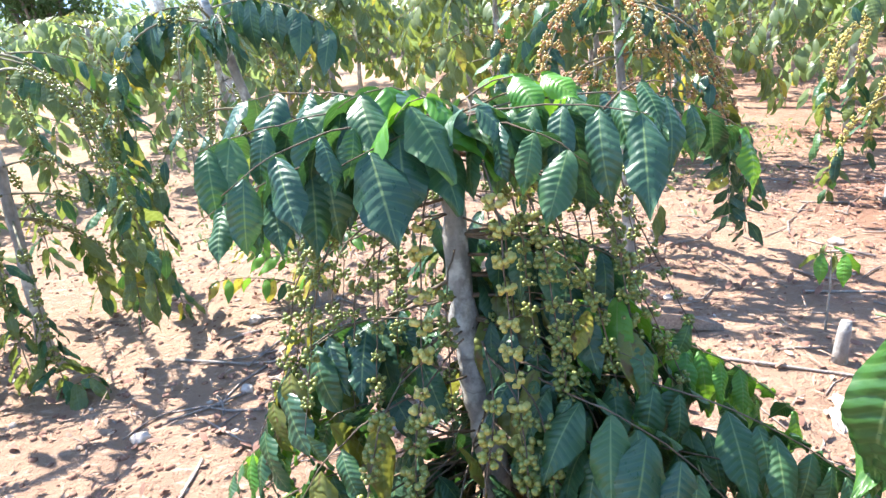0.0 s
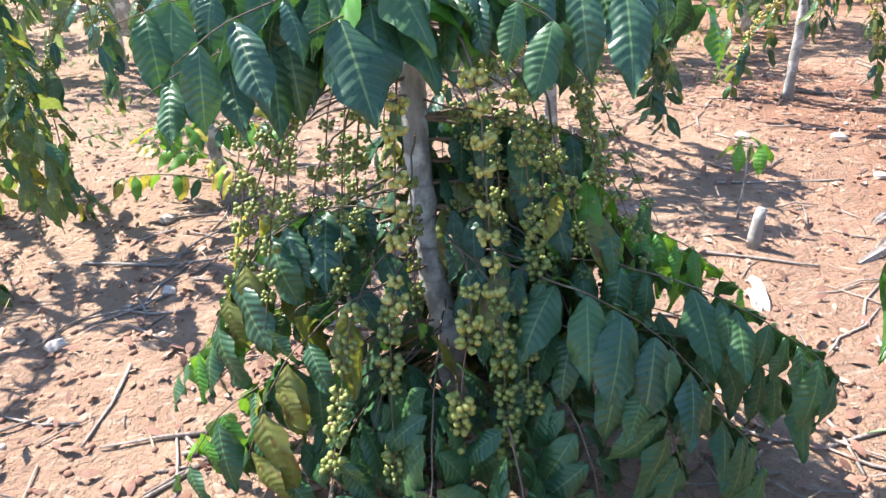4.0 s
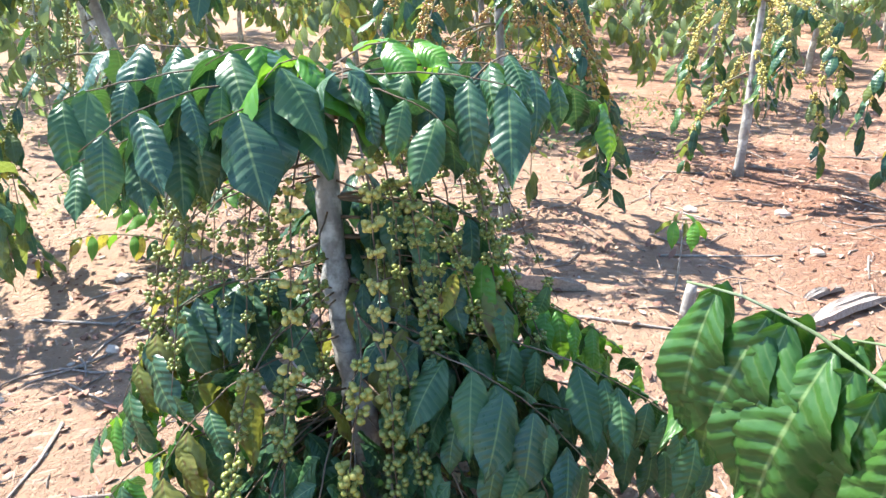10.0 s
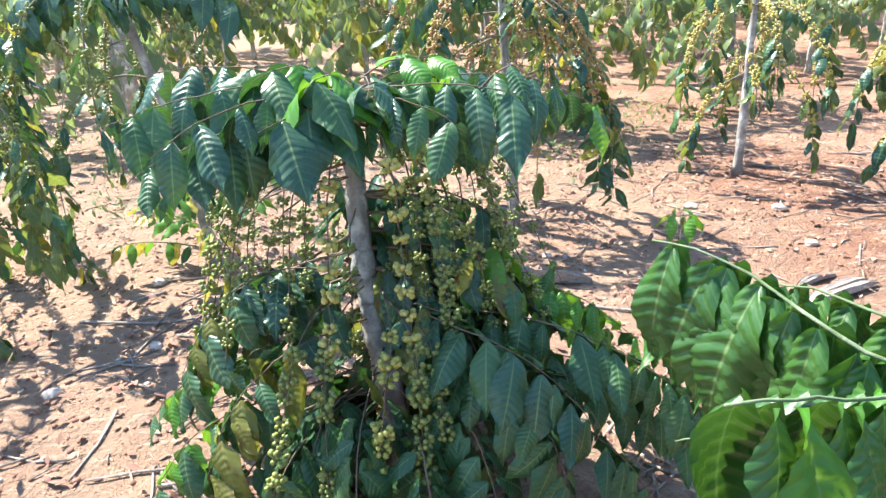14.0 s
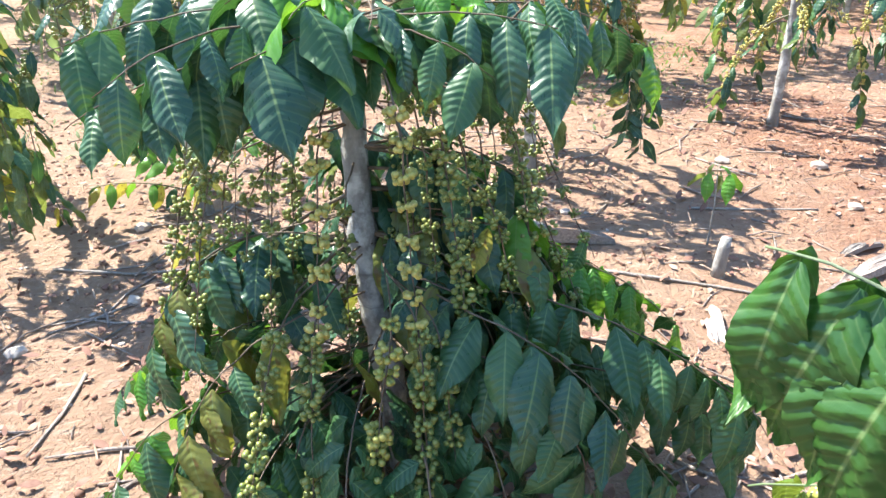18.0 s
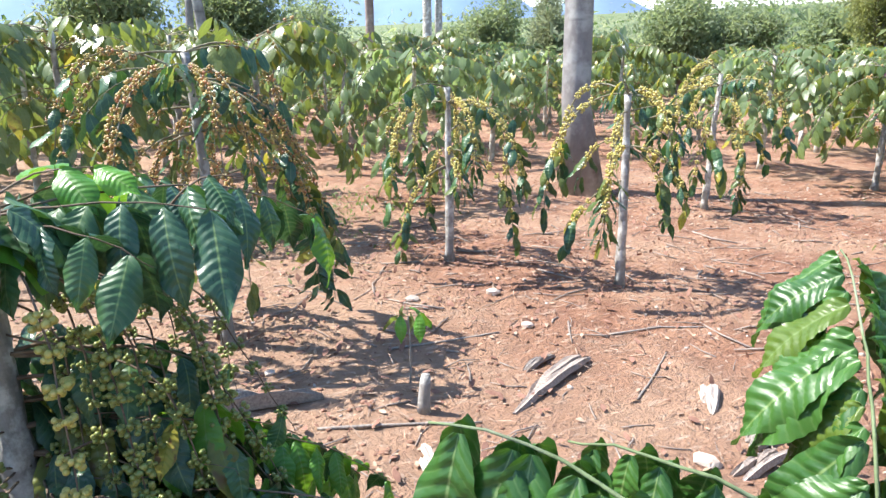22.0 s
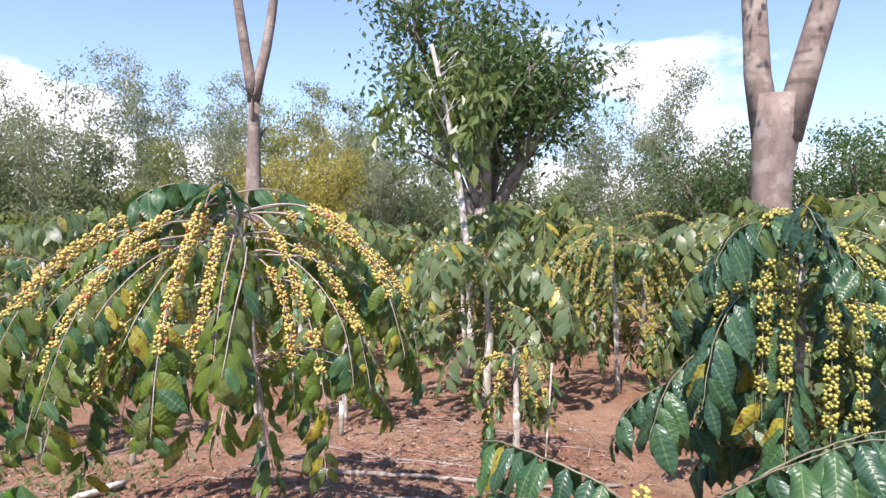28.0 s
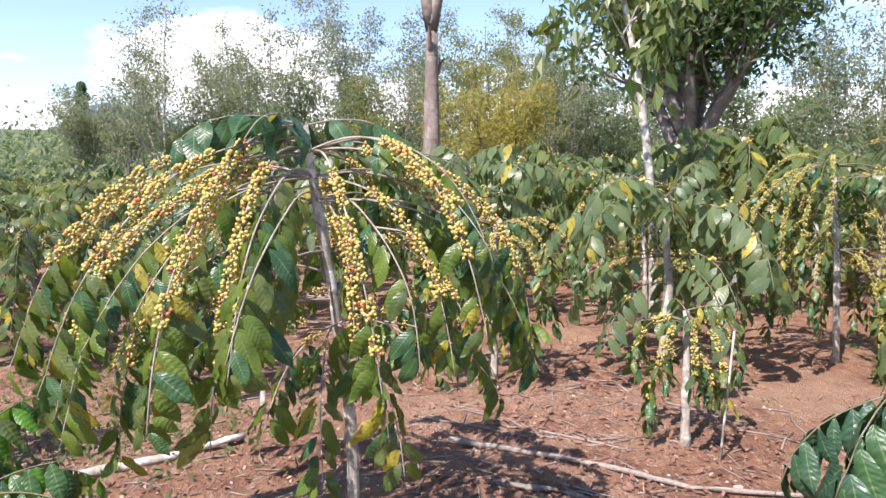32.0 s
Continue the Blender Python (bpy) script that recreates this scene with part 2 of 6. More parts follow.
BARK = bark_material("coffee_bark", (0.16, 0.15, 0.135), (0.36, 0.34, 0.315), (0.54, 0.53, 0.49), 0.5)
BARK_PALE = bark_material("pale_bark", (0.27, 0.24, 0.20), (0.46, 0.43, 0.38), (0.72, 0.70, 0.64), 0.5)
BARK_BIG = bark_material("smooth_grey_bark", (0.15, 0.135, 0.13), (0.26, 0.24, 0.225), (0.40, 0.40, 0.37), 0.3, 9.0)
BARK_BROWN = bark_material("brown_bark", (0.15, 0.11, 0.09), (0.27, 0.21, 0.18), (0.38, 0.33, 0.28), 0.3, 9.0)
TWIG = bark_material("twig_bark", (0.11, 0.095, 0.05), (0.22, 0.20, 0.12), lichen=0.1)
TWIG_GREEN = bark_material("green_stem", (0.10, 0.14, 0.06), (0.17, 0.22, 0.10), lichen=0.1)
TWIG_PINK = bark_material("pinkish_twig_bark", (0.22, 0.17, 0.14), (0.40, 0.33, 0.28), lichen=0.2)
TWIG_DARK = bark_material("dark_twig_bark", (0.085, 0.055, 0.035), (0.18, 0.125, 0.08), lichen=0.05)
GREY_WOOD = plain_material("grey_split_wood", (0.20, 0.15, 0.12), (0.46, 0.385, 0.33), 20.0, 0.9, 0.8, 0.006, (6.0, 1.0, 6.0))
DEAD = plain_material("dead_wood", (0.20, 0.165, 0.14), (0.42, 0.37, 0.32), 18.0, 0.9, 0.8, 0.006, (6.0, 1.0, 6.0))
BLEACHED = plain_material("bleached_wood", (0.42, 0.34, 0.28), (0.66, 0.58, 0.51), 22.0, 0.9, 0.8, 0.006, (6.0, 1.0, 6.0))
STONE = plain_material("pale_stone", (0.42, 0.34, 0.28), (0.62, 0.54, 0.46), 30.0)
DRY = plain_material("dry_litter", (0.33, 0.21, 0.14), (0.53, 0.39, 0.285), 40.0, 0.85, 0.3)
RED_LITTER = plain_material("red_litter", (0.19, 0.085, 0.055), (0.33, 0.18, 0.125), 40.0, 0.8, 0.3)
CLOD = plain_material("soil_clod", (0.20, 0.10, 0.066), (0.33, 0.18, 0.12), 30.0, 0.95, 0.6)
BERRY = berry_material("green_berries", [(0.0, (0.11, 0.155, 0.035)), (0.45, (0.16, 0.20, 0.042)), (0.85, (0.23, 0.24, 0.055)), (1.0, (0.36, 0.30, 0.08))])
BERRY_PALE = berry_material("pale_berries", [(0.0, (0.22, 0.25, 0.05)), (0.4, (0.30, 0.30, 0.06)), (0.8, (0.42, 0.37, 0.09)), (1.0, (0.50, 0.42, 0.12))])
BERRY_RIPE = berry_material("ripening_berries", [(0.0, (0.27, 0.28, 0.07)), (0.35, (0.42, 0.37, 0.09)), (0.85, (0.55, 0.44, 0.12)), (0.965, (0.52, 0.24, 0.07)), (1.0, (0.42, 0.06, 0.05))])
BERRY_RUST = berry_material("rusty_berries", [(0.0, (0.30, 0.27, 0.07)), (0.5, (0.40, 0.30, 0.08)), (0.85, (0.40, 0.21, 0.08)), (1.0, (0.38, 0.08, 0.05))])


# ---- builders ----
def mesh_of(name, verts, faces, mat, uvs=None, smooth=True):
    me = bpy.data.meshes.new(name)
    me.from_pydata(verts, [], faces)
    if uvs is not None:
        layer = me.uv_layers.new(name="uv")
        loops = np.empty(len(me.loops), dtype=np.int32)
        me.loops.foreach_get("vertex_index", loops)
        layer.data.foreach_set("uv", np.asarray(uvs, dtype=np.float32)[loops].ravel())
    me.polygons.foreach_set("use_smooth", [smooth] * len(me.polygons))
    me.materials.append(mat)
    me.update()
    return me


def part(name, me, parent, m=None, label=""):
    ob = new(name, me)
    ob.parent = parent
    if m is not None:
        ob.matrix_local = m
    if label:
        ob["label"] = label
    return ob


def thing(name, at, label, category, group=""):
    ob = new(name)
    ob.empty_display_size = 0.1
    ob.location = at
    return tagged(ob, label, category, group)


def tube_data(pts, radii, sides=7, rough=0.0, rng=None):
    """Verts and faces of a tapered tube along pts, closed at both ends."""
    verts, faces = [], []
    ref = Vector((0.31, 0.95, 0.1))
    for i, p in enumerate(pts):
        d = (pts[min(i + 1, len(pts) - 1)] - pts[max(i - 1, 0)]).normalized()
        a = d.cross(ref)
        if a.length < 0.05:
            a = d.cross(Vector((1, 0, 0)))
        a.normalize()
        b = d.cross(a)
        for k in range(sides):
            q = 2 * math.pi * k / sides
            r = radii[i] * (1 + (rough * (rng.random() - 0.5) if rng else 0))
            verts.append(p + (a * math.cos(q) + b * math.sin(q)) * r)
    n = len(pts)
    for i in range(n - 1):
        for k in range(sides):
            k2 = (k + 1) % sides
            faces.append((i * sides + k, i * sides + k2, (i + 1) * sides + k2, (i + 1) * sides + k))
    faces.append(tuple(range(sides))[::-1])
    faces.append(tuple((n - 1) * sides + k for k in range(sides)))
    return verts, faces


def tube(name, pts, radii, mat, sides=7, rough=0.0, rng=None):
    v, f = tube_data([Vector(p) for p in pts], radii, sides, rough, rng)
    return mesh_of(name, v, f, mat)


def leaf_data(rows, cols, rng, wide=0.40, curl=0.25, fold=0.25, ribs=0.016, wave=0.02, veins=9):
    """One leaf of length 1 that sets out along +y with its upper face to +z and arches over: quilted between the slanting side veins, with a drip tip."""
    verts, faces, uvs = [], [], []
    ph = rng.random() * 6
    for i in range(rows):
        v = i / (rows - 1)
        w = wide * 0.5 * max(0.0, math.sin(math.pi * min(1, (0.01 + v * 0.98)) ** 0.86)) ** 0.80
        if v > 0.7:
            w *= 1 - 0.72 * ((v - 0.7) / 0.3) ** 1.15
        for j in range(cols):
            s = 2 * j / (cols - 1) - 1
            a = abs(s)
            x = s * w * (1 + 0.035 * math.sin(v * 23 + ph * s))
            lift = fold * abs(x) - 1.1 * x * x / wide
            lift += ribs * math.cos(2 * math.pi * (veins * v - VEIN_SLANT * veins * a)) * min(1.0, 3 * a) * (1.15 - 0.75 * a) * math.sin(math.pi * v) ** 0.6
            lift += wave * math.sin(v * 11 + ph + 1.7 * s) * a * a
            th = curl * v
            y = math.sin(th) / curl if curl > 1e-3 else v
            z = -(1 - math.cos(th)) / curl if curl > 1e-3 else 0.0
            verts.append((x, y + lift * math.sin(th), z + lift * math.cos(th)))
            uvs.append((0.5 + s * 0.5, v))
    for i in range(rows - 1):
        for j in range(cols - 1):
            a = i * cols + j
            faces.append((a, a + 1, a + cols + 1, a + cols))
    return np.array(verts), faces, np.array(uvs)


def ico_data(level):
    bm = bmesh.new()
    bmesh.ops.create_icosphere(bm, subdivisions=level, radius=1.0)
    v = np.array([tuple(x.co) for x in bm.verts])
    f = [tuple(x.index for x in p.verts) for p in bm.faces]
    bm.free()
    return v, f


ICO = {1: ico_data(1), 2: ico_data(2)}


def cluster_data(count, rng, level=1, size=0.0058, ring=0.0135):
    """Berries crowded round a node of a branch that runs along z."""
    base, tri = ICO[level]
    verts, faces, spots = [], [], []
    for k in range(count):
        a = 2.399 * k + rng.uniform(-0.25, 0.25)
        r = ring * rng.uniform(0.8, 1.25)
        z = rng.uniform(-1, 1) * ring * 0.85
        s = size * rng.uniform(0.85, 1.12)
        c = np.array((r * math.cos(a), r * math.sin(a), z))
        n = len(verts)
        spots.append((tuple(c), s))
        out = c / np.linalg.norm(c)
        pts = base * s
        pts = pts + np.outer(pts @ out, out) * 0.15 + c
        verts.extend(map(tuple, pts))
        faces.extend(tuple(i + n for i in t) for t in tri)
    return np.array(verts), faces, spots


class Heap:
    """Many small pieces gathered into one mesh."""

    def __init__(self):
        self.v, self.f, self.u, self.n = [], [], [], 0

    def add(self, verts, faces, m, uvs=None):
        r = np.array(m.to_3x3())
        self.v.append(np.asarray(verts) @ r.T + np.array(m.translation))
        self.f.extend([tuple(i + self.n for i in t) for t in faces])
        self.u.append(np.zeros((len(verts), 2)) if uvs is None else uvs)
        self.n += len(verts)

    def mesh(self, name, mat, smooth=True):
        return mesh_of(name, np.concatenate(self.v).tolist(), self.f, mat, np.concatenate(self.u), smooth)


R0 = random.Random(11)
NEAR_LEAF = [leaf_data(56, 9, R0, R0.uniform(0.38, 0.46), c, R0.uniform(0.1, 0.35), 0.013, 0.045, 11) for c in (0.5, 0.9, 1.2, 0.75, 1.0)]
ARCHED_LEAF = [leaf_data(56, 9, R0, R0.uniform(0.36, 0.43), c, R0.uniform(0.2, 0.45), 0.020, 0.05, 11) for c in (0.8, 1.05, 1.3, 0.95)]
BROAD_LEAF = [leaf_data(45, 9, R0, R0.uniform(0.50, 0.56), c, R0.uniform(0.1, 0.25), 0.006, 0.05, 9) for c in (0.5, 0.8, 1.0)]
MID_LEAF = [leaf_data(29, 5, R0, R0.uniform(0.33, 0.40), c, 0.32, 0.024, 0.03, 8) for c in (0.6, 0.9, 1.2)]
LOW_LEAF = [leaf_data(17, 3, R0, 0.38, c, 0.32, 0.024, 0.03, 8) for c in (0.6, 0.9, 1.2)]
FAR_LEAF = [leaf_data(5, 3, R0, 0.42, c, 0.4, 0.0, 0.02) for c in (0.6, 1.0)]
CHIP_LEAF = [leaf_data(3, 3, R0, 0.5, c, 0.3, 0.0, 0.0) for c in (0.4, 0.9)]
NEAR_BERRY = [cluster_data(n, R0, 2) for n in (13, 16, 19)]
MID_BERRY = [cluster_data(n, R0, 1, 0.0062) for n in (12, 15)]
FAR_BERRY = [cluster_data(4, R0, 1, 0.011, 0.014)]
TINY_BERRY = [cluster_data(2, R0, 1, 0.018, 0.012)]
CARD = (np.array([(0, 0, 0), (0.24, 0.5, 0.06), (0, 1, -0.1), (-0.24, 0.5, 0.06)]), [(0, 1, 2, 3)], np.array([(0.5, 0), (1, 0.5), (0.5, 1), (0, 0.5)]))
SHARED = {}


def shared(kind, k, data, mat):
    """One mesh for each shape and material, used by all alike pieces."""
    key = (kind, k, mat.name)
    if key not in SHARED:
        SHARED[key] = mesh_of(kind, data[0].tolist(), data[1], mat, data[2] if len(data) > 2 else None, not (kind == "leaf" and len(data[0]) < 60))
    return SHARED[key]


def frame_of(y_axis, up):
    """A turn whose y runs along y_axis and whose z lies near up."""
    y = y_axis.normalized()
    x = y.cross(up)
    if x.length < 1e-3:
        x = y.cross(Vector((1, 0.3, 0)))
    x.normalize()
    z = x.cross(y)
    return Matrix(((x.x, y.x, z.x), (x.y, y.y, z.y), (x.z, y.z, z.z))).to_4x4()


def grow(start, az, elev, length, droop, rng, step=0.02, wiggle=0.03, stiff=0.0):
    """A branch that sets out at az and elev degrees and bends down under its load."""
    a, e = radians(az), radians(elev)
    d = Vector((math.sin(a) * math.cos(e), math.cos(a) * math.cos(e), math.sin(e)))
    p, out, s = Vector(start), [], 0.0
    while s < length:
        out.append((p.copy(), d.copy(), s))
        load = droop * (0.35 + s / max(length, 0.3))
        d = (d + Vector((rng.uniform(-1, 1), rng.uniform(-1, 1), rng.uniform(-1, 1))) * wiggle + Vector((0, 0, -load * step * (1 - stiff)))).normalized()
        p = p + d * step
        if p.z < 0.05:
            d.z = abs(d.z) * 0.2
            p.z = 0.05
        s += step
    return out


def scatter(name, mat, shape, at, along, ups, sizes, smooth=False):
    """One mesh of many copies of a small shape, laid out at once."""
    v0, f0, u0 = np.asarray(shape[0]), np.asarray(shape[1]), np.asarray(shape[2])
    at, along, ups, sizes = (np.asarray(a, float) for a in (at, along, ups, sizes))
    y = along / np.linalg.norm(along, axis=1, keepdims=True)
    x = np.cross(y, ups)
    x /= np.linalg.norm(x, axis=1, keepdims=True) + 1e-9
    z = np.cross(x, y)
    n, k = len(at), len(v0)
    turn = np.stack([x, y, z], 2)
    pts = np.einsum("nij,kj->nki", turn, v0) * sizes.reshape(n, 1, -1) + at[:, None]
    quads = (f0[None] + (np.arange(n) * k)[:, None, None]).reshape(-1, f0.shape[1])
    me = bpy.data.meshes.new(name)
    me.vertices.add(n * k)
    me.vertices.foreach_set("co", pts.astype(np.float32).ravel())
    c = f0.shape[1]
    me.loops.add(len(quads) * c)
    me.loops.foreach_set("vertex_index", quads.astype(np.int32).ravel())
    me.polygons.add(len(quads))
    me.polygons.foreach_set("loop_start", np.arange(0, len(quads) * c, c, dtype=np.int32))
    uv = me.uv_layers.new(name="uv")
    uv.data.foreach_set("uv", np.tile(u0, (n, 1))[quads.ravel()].astype(np.float32).ravel())
    me.polygons.foreach_set("use_smooth", [smooth] * len(quads))
    me.materials.append(mat)
    me.update(calc_edges=True)
    me.validate()
    return me


def branch(az=0, elev=0, length=0.5, droop=1.0, z=None, start=None, fruit=(0.25, 0.7), leaves=(0.6, 1.0), gap=0.05, leaf=0.15, thick=0.005,
           full=0.9, fill=0.85, hang=0.8, leafmat=None, berry=None, size=1.0, way=None, broad=False):
    return dict(az=az, elev=elev, length=length, droop=droop, z=z, start=start, fruit=fruit, leaves=leaves, gap=gap, leaf=leaf, thick=thick,
                full=full, fill=fill, hang=hang, leafmat=leafmat, berry=berry, size=size, way=way, broad=broad)


def follow(points, rng, step=0.02, wiggle=0.0025):
    """A branch along a smoothed line through the given points."""
    pts = [Vector(p) for p in points]
    for _ in range(3):
        cut = [pts[0]]
        for a, b in zip(pts, pts[1:]):
            cut += [a.lerp(b, 0.25), a.lerp(b, 0.75)]
        pts = cut + [pts[-1]]
    total = sum((b - a).length for a, b in zip(pts, pts[1:]))
    out, s, want = [], 0.0, 0.0
    for a, b in zip(pts, pts[1:]):
        n = (b - a).length
        while want <= s + n and want < total:
            p = a.lerp(b, (want - s) / max(n, 1e-9))
            out.append((p + Vector((rng.uniform(-1, 1), rng.uniform(-1, 1), rng.uniform(-1, 1))) * wiggle, (b - a).normalized(), want))
            want += step
        s += n
    return out


def coffee_tree(at, trunk, radius, branches, label, rng, name="coffee_tree", detail="near", leafmats=None, berrymat=None, bark=None, group="coffee trees",
                twig=None, yellow=0.05, cap=300, berries=0):
    """A coffee tree: trunk (points relative to at), bending branches with leaf pairs towards their tips and berry clusters at the bare nodes."""
    leafmats = leafmats or [LEAF]
    tree = thing(name, at, label, "coffee tree", group)
    pts = [Vector(p) for p in trunk]
    fine = []
    for i in range(len(pts) - 1):
        for k in range(6):
            fine.append(pts[i].lerp(pts[i + 1], k / 6) + Vector((rng.uniform(-1, 1), rng.uniform(-1, 1), 0)) * radius * 0.12)
    fine.append(pts[-1])
    n = len(fine)
    rad = [radius * (1.25 - 0.55 * i / (n - 1)) * rng.uniform(0.90, 1.10) * (1.3 if i == 0 else 1.12 if i % 6 == 0 else 1.0) for i in range(n)]
    part("trunk", tube("trunk", fine, rad, bark or BARK, 6 if detail == "tiny" else 11, 0.22, rng), tree)
    leaf_set, berry_set = {"near": (NEAR_LEAF, NEAR_BERRY), "mid": (MID_LEAF, MID_BERRY), "far": (FAR_LEAF, FAR_BERRY), "tiny": ([CARD], TINY_BERRY)}[detail]
    if name == "coffee_bush":
        leaf_set = ARCHED_LEAF
    if detail == "near" and not berries:
        berry_set = MID_BERRY
    heaps, count = {}, {"leaf": 0, "berry": 0}
    facing = math.degrees(math.atan2(-at[0], -at[1]))
    if detail not in ("far", "tiny") and not any(b["way"] for b in branches):
        branches = sorted(branches, key=lambda b: abs((b["az"] - facing + 180) % 360 - 180))
    stems = Heap()
    for b in branches:
        if b["way"]:
            way = follow([Vector(p) - Vector(at) for p in b["way"]], rng)
        else:
            if b["start"] is not None:
                st = Vector(b["start"])
            else:
                st = fine[min(range(n), key=lambda i: abs(fine[i].z - b["z"]))].copy()
            way = grow(st, b["az"], b["elev"], b["length"], b["droop"], rng)
        L = way[-1][2] + 1e-6
        sub = way[::{"far": 6, "tiny": 9}.get(detail, 2)] + [way[-1]]
        radii = [b["thick"] * (1.0 - 0.65 * w[2] / L) for w in sub]
        if detail in ("far", "tiny"):
            stems.add(*[np.array([tuple(q) for q in x]) if n == 0 else x for n, x in enumerate(tube_data([w[0] for w in sub], radii, 3))], Matrix())
        else:
            part("branch", tube("branch", [w[0] for w in sub], radii, twig or TWIG, 5), tree)
        s, side = b["gap"] * rng.uniform(0.6, 1.0), 1
        while s < L:
            p, d, _ = way[min(len(way) - 1, int(s / 0.02))]
            f = s / L
            if b["fruit"] and b["fruit"][0] <= f <= b["fruit"][1] and rng.random() < b["full"]:
                k = rng.randrange(len(berry_set))
                m = Matrix.Translation(p) @ frame_of(d, Vector((rng.uniform(-1, 1), rng.uniform(-1, 1), 0.2))) @ Matrix.Rotation(radians(90), 4, "X") @ Matrix.Rotation(rng.uniform(0, 6), 4, "Z")
                m = m @ Matrix.Scale(b["size"] * rng.uniform(0.8, 1.15), 4)
                bmat = b["berry"] or berrymat or BERRY
                if count["berry"] < berries:
                    for c, size in berry_set[k][2]:
                        part("berry", shared("berry", detail, (ICO[2 if detail == "near" else 1][0], ICO[2 if detail == "near" else 1][1]), bmat), tree,
                             m @ Matrix.Translation(c) @ Matrix.Scale(size, 4) @ Matrix.Rotation(rng.uniform(0, 6), 4, "X"))
                    count["berry"] += len(berry_set[k][2])
                else:
                    simple = MID_BERRY[k % len(MID_BERRY)] if detail == "near" else berry_set[k]
                    heaps.setdefault(("fruit", bmat.name), (Heap(), bmat))[0].add(*simple[:2], m)
            if b["leaves"] and b["leaves"][0] <= f <= b["leaves"][1]:
                flat = d.cross(Vector((0, 0, 1)))
                if flat.length < 0.2:
                    a = rng.uniform(0, 6.28)
                    flat = Vector((math.cos(a), math.sin(a), 0))
                flat.normalize()
                for sg in (-1, 1):
                    if rng.random() > b["fill"]:
                        continue
                    out = flat * sg
                    size = b["leaf"] * rng.uniform(0.7, 1.18) * (0.85 if f > 0.95 else 1.0)
                    steep = max(0.0, -d.z)
                    if b["hang"] >= 1.5:
                        low = min(0.5, max(0.0, b["hang"] - 1.6))
                        y = out * (rng.uniform(0.55, 0.95) - 0.5 * low) + d * rng.uniform(0.0, 0.4 - 0.5 * low) * (1 - max(0.0, d.z)) + Vector((0, 0, -rng.uniform(0.3, 0.75) - low))
                        y += Vector((rng.uniform(-1, 1), rng.uniform(-1, 1), 0)) * 0.16
                        up = d.cross(y).normalized()
                        if up.dot(out * 0.6 + Vector((0, 0, 0.9))) < 0:
                            up = -up
                        up += Vector((rng.uniform(-1, 1), rng.uniform(-1, 1), rng.uniform(-0.3, 0.5))) * 0.28
                    else:
                        y = out * rng.uniform(0.5, 0.85) + d * rng.uniform(0.1, 0.5) + Vector((0, 0, -b["hang"] * rng.uniform(0.2, 0.85) * (1 - 0.75 * steep)))
                        y += Vector((rng.uniform(-1, 1), rng.uniform(-1, 1), rng.uniform(-1, 1))) * 0.16 + (d * 0.7 if f > 0.92 else Vector())
                        up = out * 0.9 + Vector((0, 0, 0.8)) + Vector((rng.uniform(-1, 1), rng.uniform(-1, 1), rng.uniform(-0.4, 0.4))) * 0.5
                    count["leaf"] += 1
                    spare = count["leaf"] > cap and detail in ("near", "mid")
                    shapes = (MID_LEAF if detail == "near" else LOW_LEAF) if spare else BROAD_LEAF if b["broad"] else leaf_set
                    k = rng.randrange(len(shapes))
                    m = Matrix.Translation(p + out * 0.012 + d * rng.uniform(-0.012, 0.012)) @ frame_of(y, up) @ Matrix.Diagonal((size * rng.uniform(0.88, 1.1), size, size, 1))
                    mat = LEAF_YELLOW if rng.random() < yellow else rng.choice(b["leafmat"] or leafmats)
                    if detail in ("far", "tiny") or count["leaf"] > cap:
                        heaps.setdefault(("crown", mat.name), (Heap(), mat))[0].add(shapes[k][0], shapes[k][1], m, shapes[k][2])
                    else:
                        part("leaf", shared("leaf", (name == "coffee_bush", b["broad"], detail, k), shapes[k], mat), tree, m)
            s += b["gap"] * rng.uniform(0.85, 1.15)
    for (kind, _), (heap, mat) in heaps.items():
        ob = part(kind, heap.mesh(kind, mat), tree)
        if detail not in ("far", "tiny") or kind == "fruit":
            ob["kind"] = "stuff"
    if stems.n:
        part("limb", stems.mesh("limb", twig or TWIG), tree)
    return tree


def umbrella(rng, z, count, length, droop, leaf=0.15, fruit=(0.2, 0.65), leaves=(0.55, 1.0), elev=25, spread=25, gap=0.055, full=0.85, fill=0.85, zlow=None, size=1.0, thick=0.006, hang=0.8):
    """Branches all round a stem, arching over."""
    out = []
    for k in range(count):
        zz = z - rng.random() * (z - (zlow if zlow is not None else z * 0.65))
        out.append(branch(360 * k / count + rng.uniform(-20, 20), elev + rng.uniform(-spread, spread), length * rng.uniform(0.7, 1.15), droop * rng.uniform(0.7, 1.3),
                          z=zz, fruit=fruit, leaves=leaves, gap=gap, leaf=leaf, full=full, fill=fill, size=size, thick=thick, hang=hang))
    return out


# ---- ground ----
def rise(x, y):
    v = Vector((x, y, 0))
    h = 0.035 * noise.noise(v * 0.6) + 0.018 * noise.noise(v * 2.3) + 0.008 * noise.noise(v * 7.0)
    return h * min(1.0, 25 / (1 + math.hypot(x, y))) - 0.02 + 0.10 * max(0.0, min(x, 110.0) - 24.0)


def graded(lo, hi, step, end):
    out = [lo + step * i for i in range(int((hi - lo) / step) + 1)]
    left, right, s = lo, out[-1], step
    while right < end:
        s *= 1.16
        left, right = left - s, right + s
        out = [left] + out + [right]
    return out


gx, gy = graded(-3.0, 7.5, 0.07, 1500), graded(-4.0, 6.5, 0.07, 1500)
gverts = [(x, y, rise(x, y)) for y in gy for x in gx]
w = len(gx)
